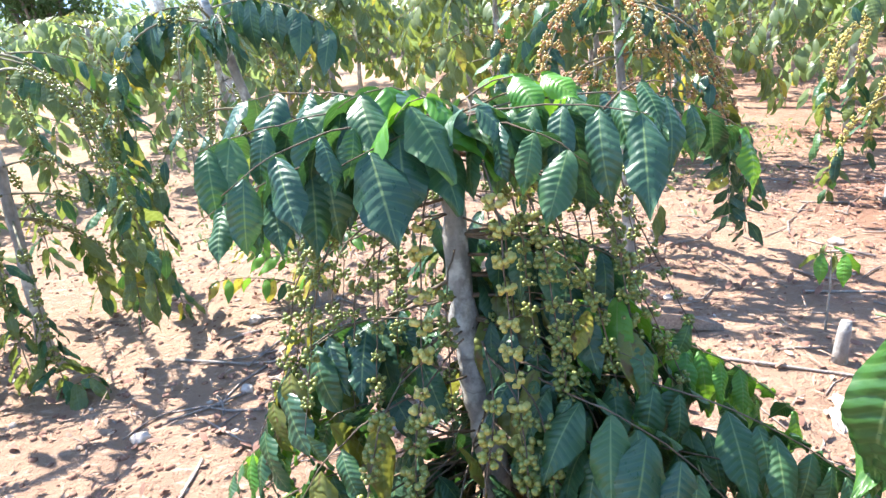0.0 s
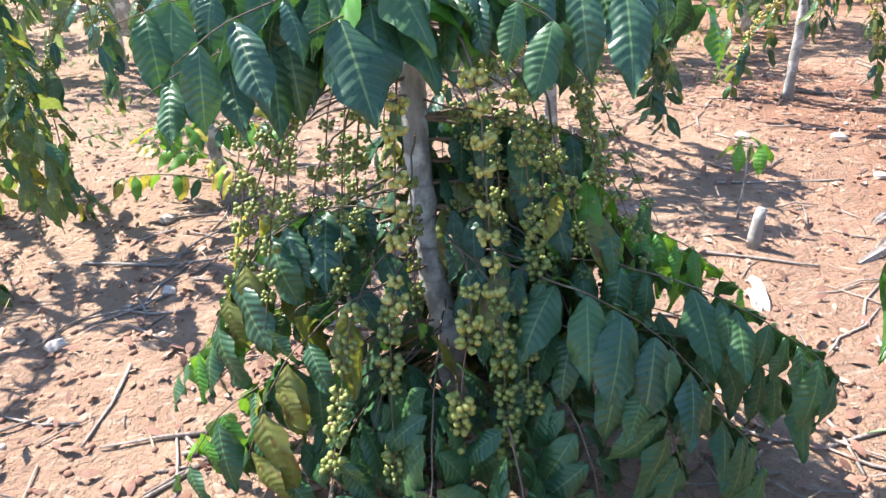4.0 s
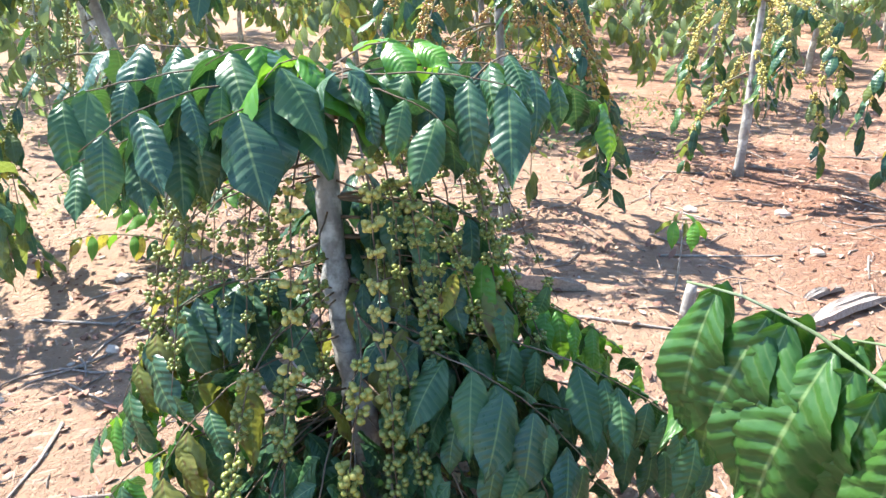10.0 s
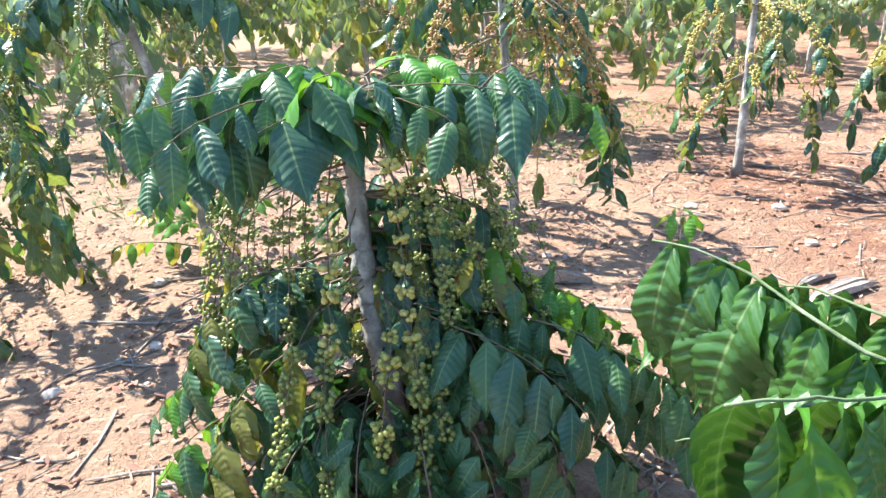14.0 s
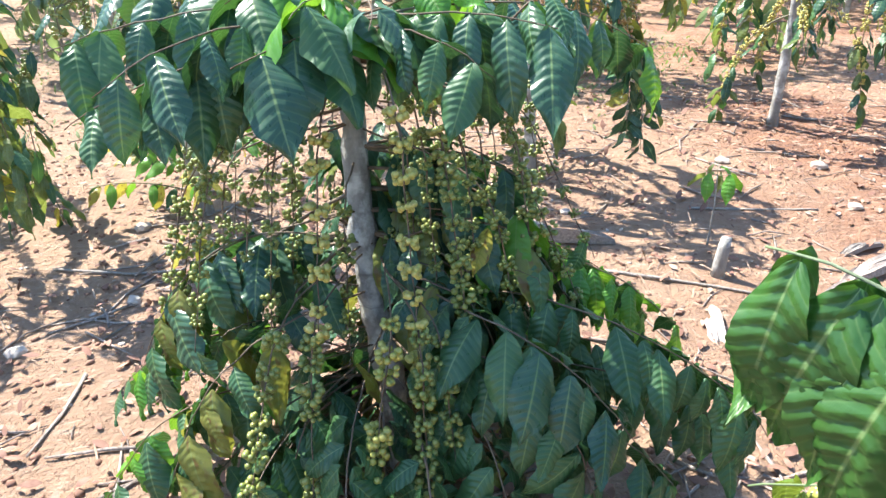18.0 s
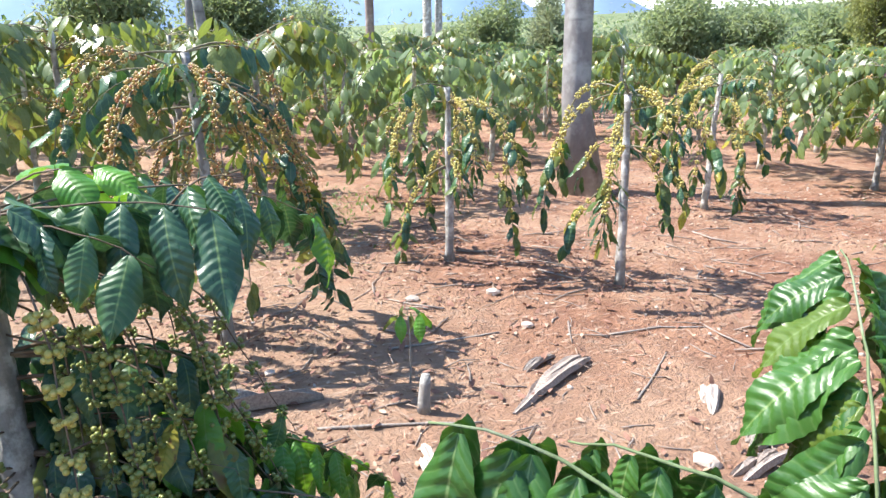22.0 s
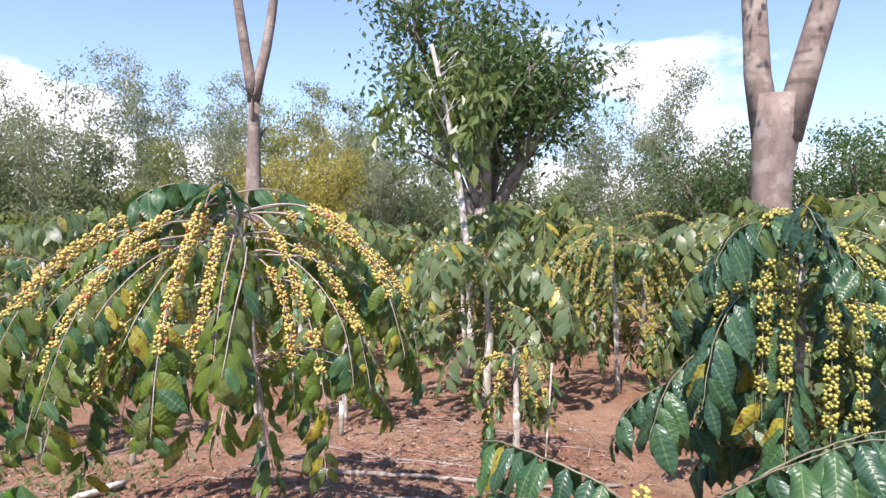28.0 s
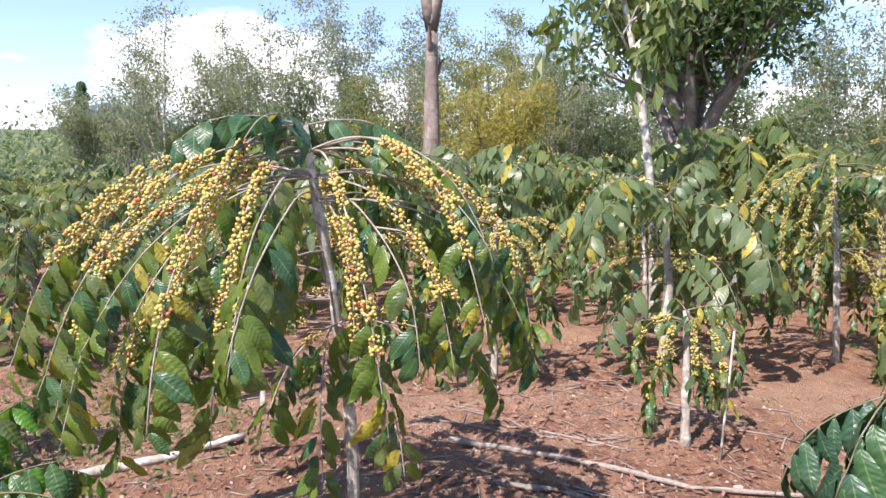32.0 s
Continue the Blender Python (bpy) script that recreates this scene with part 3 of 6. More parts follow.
gfaces = [(j * w + i, j * w + i + 1, (j + 1) * w + i + 1, (j + 1) * w + i) for j in range(len(gy) - 1) for i in range(w - 1)]

SOIL, nt, bsdf, out = material("red_soil")
big = noise_of(nt, 0.9, 5.0, 0.6)
mid = noise_of(nt, 6.0, 6.0, 0.65)
fine = noise_of(nt, 45.0, 5.0, 0.7)
col = mixer(nt, ranged(nt, mid, 0.35, 0.66), (0.19, 0.079, 0.044), (0.385, 0.197, 0.115))
col = mixer(nt, ranged(nt, big, 0.42, 0.62, 0.0, 0.7), col, (0.44, 0.275, 0.175))
# sun and shade put into the soil colour: bleached trodden side, redder under trees
pos = nt.nodes.new("ShaderNodeTexCoord")
axes = nt.nodes.new("ShaderNodeSeparateXYZ")
link(nt, pos, "Object", axes, 0)
dry_sunlit = ranged(nt, math_of(nt, "ADD", axes.outputs[0], math_of(nt, "MULTIPLY", mid, 2.0)), 1.9, 3.6, 0.6, 0.0)
col = mixer(nt, dry_sunlit, col, (0.435, 0.292, 0.192))
straw = ranged(nt, noise_of(nt, 26.0, 6.0, 0.7, stretch=(0.35, 1.0, 1.0)), 0.55, 0.66, 0.0, 0.75)
col = mixer(nt, straw, col, (0.54, 0.395, 0.29))
col = mixer(nt, ranged(nt, fine, 0.28, 0.42, 0.55, 0.0), col, (0.12, 0.06, 0.04))
# beyond the rows the soil is overgrown
co = nt.nodes.new("ShaderNodeTexCoord")
far_off = nt.nodes.new("ShaderNodeVectorMath")
far_off.operation = "LENGTH"
link(nt, co, "Object", far_off, 0)
grown = ranged(nt, math_of(nt, "ADD", far_off.outputs["Value"], math_of(nt, "MULTIPLY", big, 12.0)), 27.0, 36.0)
col = mixer(nt, grown, col, mixer(nt, ranged(nt, noise_of(nt, 0.35, 6.0, 0.7), 0.35, 0.65), (0.06, 0.10, 0.035), (0.17, 0.19, 0.08)))
nt.links.new(col, bsdf.inputs["Base Color"])
bsdf.inputs["Roughness"].default_value = 0.95
bumped(nt, bsdf, math_of(nt, "ADD", math_of(nt, "MULTIPLY", mid, 1.5), fine), 1.0, 0.045)
ground = tagged(new("ground", mesh_of("ground", gverts, gfaces, SOIL)), "dry reddish-brown plantation soil strewn with litter", "ground", kind="structure")


def on_ground(x, y, lift=0.0):
    return Vector((x, y, rise(x, y) + lift))


# ---- coffee trees close by ----
rng = random.Random(5)
# the laden tree with the grey trunk
A = on_ground(0.04, 1.40, -0.03)
a_br = []


def a_leafy(way, leaf=0.16, gap=0.055, hang=1.6, first=0.2, mats=None, fill=0.92, broad=False, thick=0.003):
    a_br.append(branch(way=way, fruit=None, leaves=(first, 1.0), gap=gap, leaf=leaf, hang=hang, leafmat=mats, fill=fill, broad=broad, thick=thick))


def a_string(top, low, size=1.0, full=0.95, berry=None, tip=0.93, leaf=0.13, gap=0.060, root=None):
    """A bare fruiting branch: out from the stem and straight down, a berry knot at each node."""
    x, y, z = top
    base = root or (-0.02, 1.48, min(1.10, z + 0.10))
    a = Vector(base).lerp(Vector(top), 0.75) + Vector((0, 0, 0.05))
    total = (a - Vector(base)).length + (Vector(top) - a).length + (Vector(low) - Vector(top)).length
    first = 0.9 * (1 - (Vector(low) - Vector(top)).length / total)
    a_br.append(branch(way=[base, tuple(a), top, tuple(Vector(top).lerp(Vector(low), 0.5)), low], fruit=(first, 0.97), leaves=(tip, 1.0) if tip else None, gap=gap,
                       leaf=leaf, hang=1.6, full=full, size=size, thick=0.0028, berry=berry))


# strings of berries before the trunk, then those beside and behind it
a_string((0.066, 1.16, 1.00), (0.088, 1.08, 0.46), 1.15, berry=BERRY_PALE, tip=None)
a_string((-0.085, 1.17, 0.95), (-0.112, 1.09, 0.52), 1.15, berry=BERRY_PALE, tip=None)
a_string((0.145, 1.20, 0.97), (0.205, 1.13, 0.42), 1.15, gap=0.042)
a_string((0.195, 1.26, 0.93), (0.235, 1.21, 0.47), 0.95, gap=0.046)
a_string((0.115, 1.30, 0.95), (0.150, 1.27, 0.42), 0.9, gap=0.05)
a_string((-0.155, 1.38, 0.88), (-0.19, 1.36, 0.44), 1.15, gap=0.055)
a_string((-0.30, 1.34, 0.84), (-0.34, 1.32, 0.40), 0.9, gap=0.05)
a_string((-0.25, 1.30, 0.80), (-0.29, 1.27, 0.38), 0.85, gap=0.05)
a_string((-0.055, 1.31, 0.72), (-0.06, 1.27, 0.38), 1.0, gap=0.055)
a_string((0.035, 1.06, 0.62), (-0.035, 0.95, 0.27), 1.25, berry=BERRY_PALE, tip=None, gap=0.05, root=(0.02, 1.40, 0.60))
a_string((0.09, 1.06, 0.58), (0.088, 0.94, 0.24), 1.25, tip=0.9, gap=0.046, root=(0.02, 1.40, 0.58))
a_string((0.135, 1.08, 0.56), (0.15, 0.98, 0.29), 1.1, gap=0.05, root=(0.02, 1.40, 0.56))
a_string((-0.20, 1.08, 0.58), (-0.27, 0.97, 0.26), 1.2, gap=0.045, root=(-0.02, 1.42, 0.62))
a_string((-0.125, 1.08, 0.58), (-0.14, 0.96, 0.24), 1.2, gap=0.046, root=(-0.02, 1.42, 0.6))
a_string((-0.36, 1.40, 0.80), (-0.46, 1.38, 0.46), 0.85, gap=0.05)
a_string((-0.40, 1.30, 0.62), (-0.50, 1.26, 0.38), 0.8, gap=0.05, root=(-0.02, 1.44, 0.7))
a_string((0.27, 1.32, 0.97), (0.47, 1.20, 0.50), 0.95, gap=0.048)
a_string((0.31, 1.40, 0.95), (0.43, 1.36, 0.52), 0.85, gap=0.055)
a_string((0.36, 1.44, 0.92), (0.52, 1.34, 0.58), 0.8, gap=0.06)
for x, y in ((-0.42, 1.32), (-0.34, 1.22), (-0.20, 1.24), (0.29, 1.20), (0.26, 1.28), (0.34, 1.24), (0.10, 1.36)):
    a_string((x * 0.9, y + 0.03, rng.uniform(0.78, 0.95) - 0.25 * max(0.0, -x - 0.2)), (x * 1.12, y - 0.02, rng.uniform(0.34, 0.5)), 0.95, gap=0.05, leaf=0.12)
for x, y in ((-0.30, 1.62), (-0.18, 1.72), (-0.08, 1.66), (0.06, 1.74), (0.16, 1.62), (0.30, 1.60), (0.22, 1.48), (-0.22, 1.50), (0.38, 1.58), (-0.40, 1.56)):
    a_string((x, y, rng.uniform(0.85, 0.98)), (x * 1.2, y + 0.02, rng.uniform(0.42, 0.6)), 0.85, full=0.75, leaf=0.12)
# the crown: sprays of ribbed leaves to both sides, broad smooth ones before the stem
DEEP = [LEAF_DEEP, LEAF_DEEP, LEAF]
a_leafy([(-0.03, 1.46, 1.12), (-0.22, 1.38, 1.17), (-0.46, 1.30, 1.14), (-0.58, 1.26, 1.10)], 0.185, 0.07, mats=DEEP)
a_leafy([(-0.03, 1.46, 1.12), (-0.22, 1.52, 1.18), (-0.42, 1.58, 1.19), (-0.55, 1.64, 1.16)], 0.19, 0.08, mats=DEEP)
a_leafy([(-0.03, 1.46, 1.12), (-0.20, 1.24, 1.16), (-0.36, 1.16, 1.12), (-0.44, 1.13, 1.06)], 0.175, 0.07, mats=DEEP, first=0.3)
a_leafy([(-0.02, 1.46, 1.12), (0.12, 1.36, 1.15), (0.28, 1.28, 1.15), (0.40, 1.26, 1.12)], 0.19, 0.062, mats=DEEP, first=0.15)
a_leafy([(-0.02, 1.46, 1.12), (0.18, 1.46, 1.15), (0.40, 1.46, 1.15), (0.58, 1.46, 1.08), (0.66, 1.46, 1.02)], 0.18, 0.07, mats=[LEAF_DEEP, LEAF, LEAF_BRIGHT])
a_leafy([(-0.02, 1.46, 1.12), (0.14, 1.62, 1.15), (0.30, 1.74, 1.13), (0.42, 1.82, 1.08)], 0.18, 0.075, mats=[LEAF_DEEP, LEAF])
a_leafy([(-0.02, 1.46, 1.12), (-0.10, 1.66, 1.16), (-0.18, 1.86, 1.10)], 0.16, 0.09, mats=[LEAF_DEEP, LEAF])
a_leafy([(-0.02, 1.46, 1.13), (-0.05, 1.34, 1.19), (-0.09, 1.24, 1.19), (-0.12, 1.18, 1.16)], 0.22, 0.055, mats=[LEAF, LEAF, LEAF_BRIGHT], broad=True, first=0.3)
a_leafy([(-0.02, 1.46, 1.13), (-0.10, 1.40, 1.20), (-0.18, 1.32, 1.21), (-0.24, 1.28, 1.18)], 0.21, 0.065, mats=[LEAF, LEAF_BRIGHT, LEAF], broad=True, first=0.35)
a_leafy([(-0.02, 1.46, 1.13), (0.02, 1.36, 1.18), (0.03, 1.25, 1.17), (0.02, 1.20, 1.14)], 0.20, 0.06, mats=[LEAF, LEAF_DEEP], broad=True, first=0.4)
a_leafy([(-0.02, 1.46, 1.13), (0.08, 1.46, 1.20), (0.20, 1.42, 1.20)], 0.15, 0.06, hang=0.3, mats=[LEAF, LEAF_BRIGHT], broad=True, first=0.3)
a_leafy([(0.30, 1.36, 1.13), (0.36, 1.34, 1.19), (0.44, 1.34, 1.17)], 0.16, 0.06, mats=[LEAF, LEAF_BRIGHT], first=0.3)
a_leafy([(-0.03, 1.46, 1.08), (-0.20, 1.34, 1.10), (-0.42, 1.22, 1.05), (-0.52, 1.18, 0.99)], 0.175, 0.065, mats=DEEP, first=0.35)
a_leafy([(-0.03, 1.46, 1.10), (-0.06, 1.30, 1.13), (-0.16, 1.20, 1.12), (-0.26, 1.16, 1.07)], 0.20, 0.075, mats=[LEAF, LEAF_DEEP], broad=True, first=0.4)
a_leafy([(-0.02, 1.46, 1.10), (0.06, 1.28, 1.14), (0.16, 1.20, 1.12), (0.24, 1.18, 1.06)], 0.18, 0.07, mats=DEEP, first=0.35)
# leafy lower branches: the skirt on both sides and the tufts that hang to the soil
a_leafy([(0.03, 1.40, 0.55), (0.20, 1.10, 0.62), (0.37, 0.99, 0.56), (0.50, 0.92, 0.40)], 0.16, 0.05, mats=[LEAF, LEAF, LEAF_DEEP])
a_leafy([(0.03, 1.40, 0.45), (0.25, 1.06, 0.52), (0.37, 0.94, 0.46), (0.43, 0.88, 0.22)], 0.16, 0.05)
a_leafy([(0.03, 1.40, 0.50), (0.30, 1.22, 0.60), (0.52, 1.10, 0.56), (0.74, 1.00, 0.44), (0.80, 0.97, 0.34)], 0.155, 0.05, first=0.25)
a_leafy([(0.03, 1.40, 0.55), (0.35, 1.38, 0.62), (0.58, 1.33, 0.55), (0.74, 1.30, 0.40)], 0.14, 0.045, mats=[LEAF_BRIGHT, LEAF_BRIGHT, LEAF])
a_leafy([(0.03, 1.40, 0.50), (0.32, 1.52, 0.60), (0.55, 1.50, 0.52), (0.72, 1.46, 0.34)], 0.14, 0.05, mats=[LEAF_BRIGHT, LEAF])
a_leafy([(0.04, 1.40, 0.35), (0.40, 1.20, 0.42), (0.65, 1.15, 0.36), (0.85, 1.10, 0.20)], 0.15, 0.05)
a_leafy([(0.04, 1.40, 0.35), (0.30, 1.10, 0.40), (0.55, 0.98, 0.34), (0.66, 0.92, 0.15)], 0.15, 0.05)
a_leafy([(0.04, 1.40, 0.30), (0.45, 1.35, 0.40), (0.70, 1.30, 0.30), (0.85, 1.28, 0.12)], 0.15, 0.055)
a_leafy([(0.08, 1.02, 0.40), (0.09, 0.89, 0.34), (0.10, 0.83, 0.20), (0.10, 0.80, 0.10)], 0.15, 0.045, hang=1.0, first=0.1)
a_leafy([(0.02, 1.38, 0.42), (-0.05, 1.05, 0.44), (-0.07, 0.90, 0.36), (-0.09, 0.86, 0.14)], 0.15, 0.045, first=0.45)
a_leafy([(0.02, 1.38, 0.40), (0.20, 1.02, 0.42), (0.24, 0.90, 0.32), (0.26, 0.86, 0.12)], 0.14, 0.05, first=0.4)
a_leafy([(0.02, 1.38, 0.34), (-0.20, 1.10, 0.36), (-0.27, 0.97, 0.28), (-0.30, 0.92, 0.12)], 0.14, 0.05, first=0.35)
a_leafy([(0.02, 1.40, 0.40), (-0.28, 1.38, 0.44), (-0.52, 1.40, 0.38), (-0.68, 1.46, 0.20)], 0.13, 0.05, mats=[LEAF, LEAF_BRIGHT, LEAF], first=0.4)
a_leafy([(0.02, 1.40, 0.36), (-0.26, 1.20, 0.42), (-0.48, 1.16, 0.36), (-0.62, 1.12, 0.16)], 0.135, 0.05, mats=[LEAF, LEAF_BRIGHT], first=0.4)
a_leafy([(0.02, 1.40, 0.30), (-0.30, 1.52, 0.36), (-0.56, 1.60, 0.28), (-0.66, 1.64, 0.14)], 0.13, 0.055, mats=[LEAF, LEAF_BRIGHT], first=0.4)
a_leafy([(0.02, 1.40, 0.28), (-0.20, 1.24, 0.34), (-0.40, 1.04, 0.24), (-0.46, 0.98, 0.10)], 0.135, 0.055, first=0.4)
a_leafy([(0.00, 1.42, 0.62), (-0.25, 1.34, 0.72), (-0.42, 1.30, 0.62), (-0.52, 1.28, 0.42)], 0.17, 0.055, mats=[LEAF, LEAF_OLD, LEAF_DEEP], first=0.35)
a_leafy([(0.00, 1.42, 0.50), (-0.20, 1.20, 0.56), (-0.36, 1.12, 0.46), (-0.44, 1.08, 0.26)], 0.17, 0.055, mats=[LEAF, LEAF_OLD], first=0.4)
a_leafy([(0.00, 1.42, 0.50), (-0.30, 1.40, 0.58), (-0.46, 1.42, 0.48), (-0.56, 1.46, 0.28)], 0.16, 0.055, mats=[LEAF, LEAF_OLD, LEAF_DEEP], first=0.35)
a_leafy([(0.02, 1.40, 0.30), (0.00, 1.16, 0.40), (0.01, 1.06, 0.34), (0.00, 1.02, 0.14)], 0.15, 0.05, mats=[LEAF, LEAF_DEEP], first=0.4)
a_leafy([(0.02, 1.40, 0.34), (-0.12, 1.14, 0.42), (-0.18, 1.06, 0.34), (-0.20, 1.02, 0.14)], 0.15, 0.05, mats=[LEAF, LEAF_DEEP], first=0.4)
a_leafy([(0.02, 1.40, 0.62), (0.20, 1.30, 0.74), (0.34, 1.26, 0.70), (0.46, 1.22, 0.50)], 0.18, 0.055, mats=[LEAF, LEAF_BRIGHT, LEAF_OLD, LEAF_DEEP], first=0.35)
a_leafy([(0.02, 1.40, 0.55), (0.16, 1.22, 0.62), (0.24, 1.14, 0.56), (0.28, 1.10, 0.34)], 0.17, 0.055, mats=[LEAF, LEAF_OLD, LEAF_DEEP], first=0.35)
# dark leaves in the depth of the tree, right behind the trunk and under the strings
# the dark LEAF_DEEP tone paints in the interior shade
for k in range(34):
    az = -20 + 130 * k / 33 + rng.uniform(-6, 6)
    a_br.append(branch(az, rng.uniform(-15, 12), rng.uniform(0.25, 0.55), rng.uniform(2, 4), z=rng.uniform(0.25, 0.86), fruit=None, leaves=(0.15, 1.0), gap=0.055, leaf=0.165, hang=1.6, leafmat=[LEAF_DEEP, LEAF_DEEP, LEAF_OLD]))
for k in range(16):
    az = 235 + 105 * k / 15 + rng.uniform(-6, 6)
    a_br.append(branch(az, rng.uniform(-25, 0), rng.uniform(0.3, 0.5), rng.uniform(2, 4), z=rng.uniform(0.25, 0.42) if k % 3 else rng.uniform(0.62, 0.85), fruit=None, leaves=(0.35, 1.0), gap=0.06, leaf=0.16, hang=1.6, leafmat=[LEAF_DEEP, LEAF]))
for k in range(16):
    az = 55 + 70 * k / 15 + rng.uniform(-5, 5)
    a_br.append(branch(az, rng.uniform(-15, 10), rng.uniform(0.28, 0.48), rng.uniform(2, 4), z=rng.uniform(0.55, 0.95), fruit=(0.2, 0.6), leaves=(0.3, 1.0), gap=0.055, leaf=0.16, hang=1.6, leafmat=[LEAF_DEEP, LEAF_DEEP, LEAF]))
# single old leaves among the strings
for x, y, z, size, mat in ((-0.235, 1.28, 0.76, 0.20, LEAF_YELLOW), (0.20, 1.25, 0.72, 0.17, LEAF_OLD), (0.255, 1.25, 0.70, 0.16, LEAF_YELLOW), (0.17, 1.22, 0.60, 0.18, LEAF_OLD), (-0.36, 1.22, 0.60, 0.24, LEAF_OLD),
                           (-0.33, 1.16, 0.52, 0.22, LEAF_OLD), (-0.40, 1.36, 0.66, 0.17, LEAF_YELLOW), (0.22, 1.20, 0.52, 0.17, LEAF_OLD), (0.32, 1.26, 0.72, 0.19, LEAF_BRIGHT), (0.36, 1.30, 0.70, 0.20, LEAF),
                           (0.40, 1.28, 0.64, 0.19, LEAF), (0.30, 1.18, 0.60, 0.16, LEAF_BRIGHT), (0.34, 1.16, 0.62, 0.15, LEAF), (-0.06, 1.10, 0.48, 0.15, LEAF_OLD), (0.06, 1.06, 0.42, 0.14, LEAF_OLD), (-0.44, 1.30, 0.52, 0.16, LEAF),
                           (-0.17, 1.42, 0.78, 0.17, LEAF_DEEP), (0.05, 1.52, 0.86, 0.17, LEAF_DEEP), (-0.10, 1.50, 0.86, 0.15, LEAF_DEEP)):
    a_br.append(branch(way=[(x * 0.6, y + 0.10, z + 0.02), (x, y + 0.03, z + 0.03), (x + 0.01, y, z)], fruit=None, leaves=(0.8, 0.97), gap=0.05, leaf=size, hang=1.7, leafmat=[mat], fill=0.75, thick=0.0016))
coffee_tree(A, [(0.02, -0.02, 0), (-0.02, -0.005, 0.38), (-0.045, 0.02, 0.55), (-0.06, 0.045, 0.70), (-0.066, 0.09, 1.0), (-0.06, 0.06, 1.17)], 0.033, a_br,
            "laden coffee tree with grey trunk and hanging strings of green berries", rng, yellow=0.0, cap=540, berries=320, twig=TWIG_DARK)

# the low leafy bush beside the camera
B = on_ground(1.10, 0.33, -0.02)


b_br = []


def b_leafy(way, leaf=0.21, gap=0.038, hang=2.0, first=0.4, mats=None, fill=0.96, fruit=None, thick=0.0045, size=1.0):
    b_br.append(branch(way=way, fruit=fruit, leaves=(first, 1.0), gap=gap, leaf=leaf, hang=hang, leafmat=mats, fill=fill, thick=thick, full=0.95, size=size))


# LEAF_BRIGHT paints the few backlit leaves brighter than the rest
FRESH = [LEAF_FRESH] * 6 + [LEAF_BRIGHT]
b_leafy([(1.08, 0.33, 0.52), (0.84, 0.27, 0.86), (0.62, 0.20, 0.985), (0.446, 0.146, 1.03), (0.33, 0.105, 1.075), (0.28, 0.095, 1.075)], 0.215, 0.038, first=0.42, mats=[LEAF_FRESH] * 4 + [LEAF_BRIGHT])
b_leafy([(0.86, 0.27, 0.84), (0.64, 0.21, 0.965), (0.53, 0.29, 1.005), (0.50, 0.41, 1.035), (0.42, 0.50, 1.055), (0.39, 0.53, 1.05)], 0.225, 0.035, first=0.22, mats=FRESH)
b_leafy([(0.90, 0.28, 0.80), (0.74, 0.34, 0.94), (0.66, 0.46, 0.97), (0.60, 0.56, 0.95)], 0.16, 0.05, first=0.3, mats=FRESH)
CLOAK = [LEAF_FRESH] * 4 + [LEAF_OLIVE]
b_leafy([(1.09, 0.34, 0.50), (0.98, 0.34, 0.80), (1.10, 0.455, 0.985), (1.22, 0.57, 1.085), (1.27, 0.62, 1.095)], 0.235, 0.027, 1.75, 0.36, CLOAK)
b_leafy([(1.10, 0.33, 0.45), (1.06, 0.27, 0.80), (1.16, 0.335, 0.98), (1.25, 0.38, 1.045)], 0.19, 0.027, 1.75, 0.45, CLOAK)
b_leafy([(1.10, 0.33, 0.40), (1.08, 0.22, 0.78), (1.20, 0.235, 0.96), (1.29, 0.27, 1.01)], 0.18, 0.027, 1.75, 0.45, CLOAK)
b_leafy([(1.10, 0.33, 0.40), (1.20, 0.16, 0.62), (1.32, 0.04, 0.70), (1.42, -0.04, 0.70)], 0.15, 0.05, first=0.45, mats=[LEAF_FRESH])
b_leafy([(1.10, 0.33, 0.40), (0.90, 0.42, 0.62), (0.70, 0.54, 0.66), (0.555, 0.60, 0.63), (0.50, 0.62, 0.61)], 0.12, 0.05, first=0.90, mats=[LEAF_OLIVE, LEAF_GOLD], fruit=(0.70, 0.92), size=1.25)
b_leafy([(1.10, 0.33, 0.35), (0.90, 0.20, 0.50), (0.66, 0.14, 0.50), (0.50, 0.18, 0.42)], 0.15, 0.06, first=0.5, mats=[LEAF_FRESH])
b_leafy([(1.10, 0.33, 0.38), (1.22, 0.46, 0.58), (1.36, 0.60, 0.60)], 0.16, 0.055, first=0.4, mats=[LEAF_FRESH])
coffee_tree(B, [(0, 0, 0), (0.02, 0.0, 0.35), (0.0, 0.0, 0.64)], 0.014, b_br, "low coffee bush with broad glossy bright green leaves", rng, leafmats=[LEAF, LEAF_BRIGHT],
            yellow=0.0, name="coffee_bush", twig=TWIG_GREEN, berrymat=BERRY_PALE)

def hung(br, way, leaf=0.19, gap=0.055, first=0.3, mats=None, fruit=None, hang=1.8, size=1.35, fill=0.92):
    br.append(branch(way=way, fruit=fruit, leaves=(first, 1.0) if first else None, gap=gap, leaf=leaf, hang=hang, leafmat=mats, size=size, fill=fill, full=0.95, thick=0.005))


# the tree bent under yellow berries
Y = on_ground(4.30, -0.80, -0.03)
y_br = umbrella(rng, 1.96, 17, 1.42, 2.2, 0.15, (0.3, 0.80), (0.74, 1.0), 7, 12, 0.036, 0.93, zlow=1.70, size=1.25, hang=1.8, fill=0.62)
y_br += umbrella(rng, 1.9, 16, 1.3, 2.1, 0.155, None, (0.35, 1.0), 8, 14, 0.05, zlow=1.55, hang=1.8)
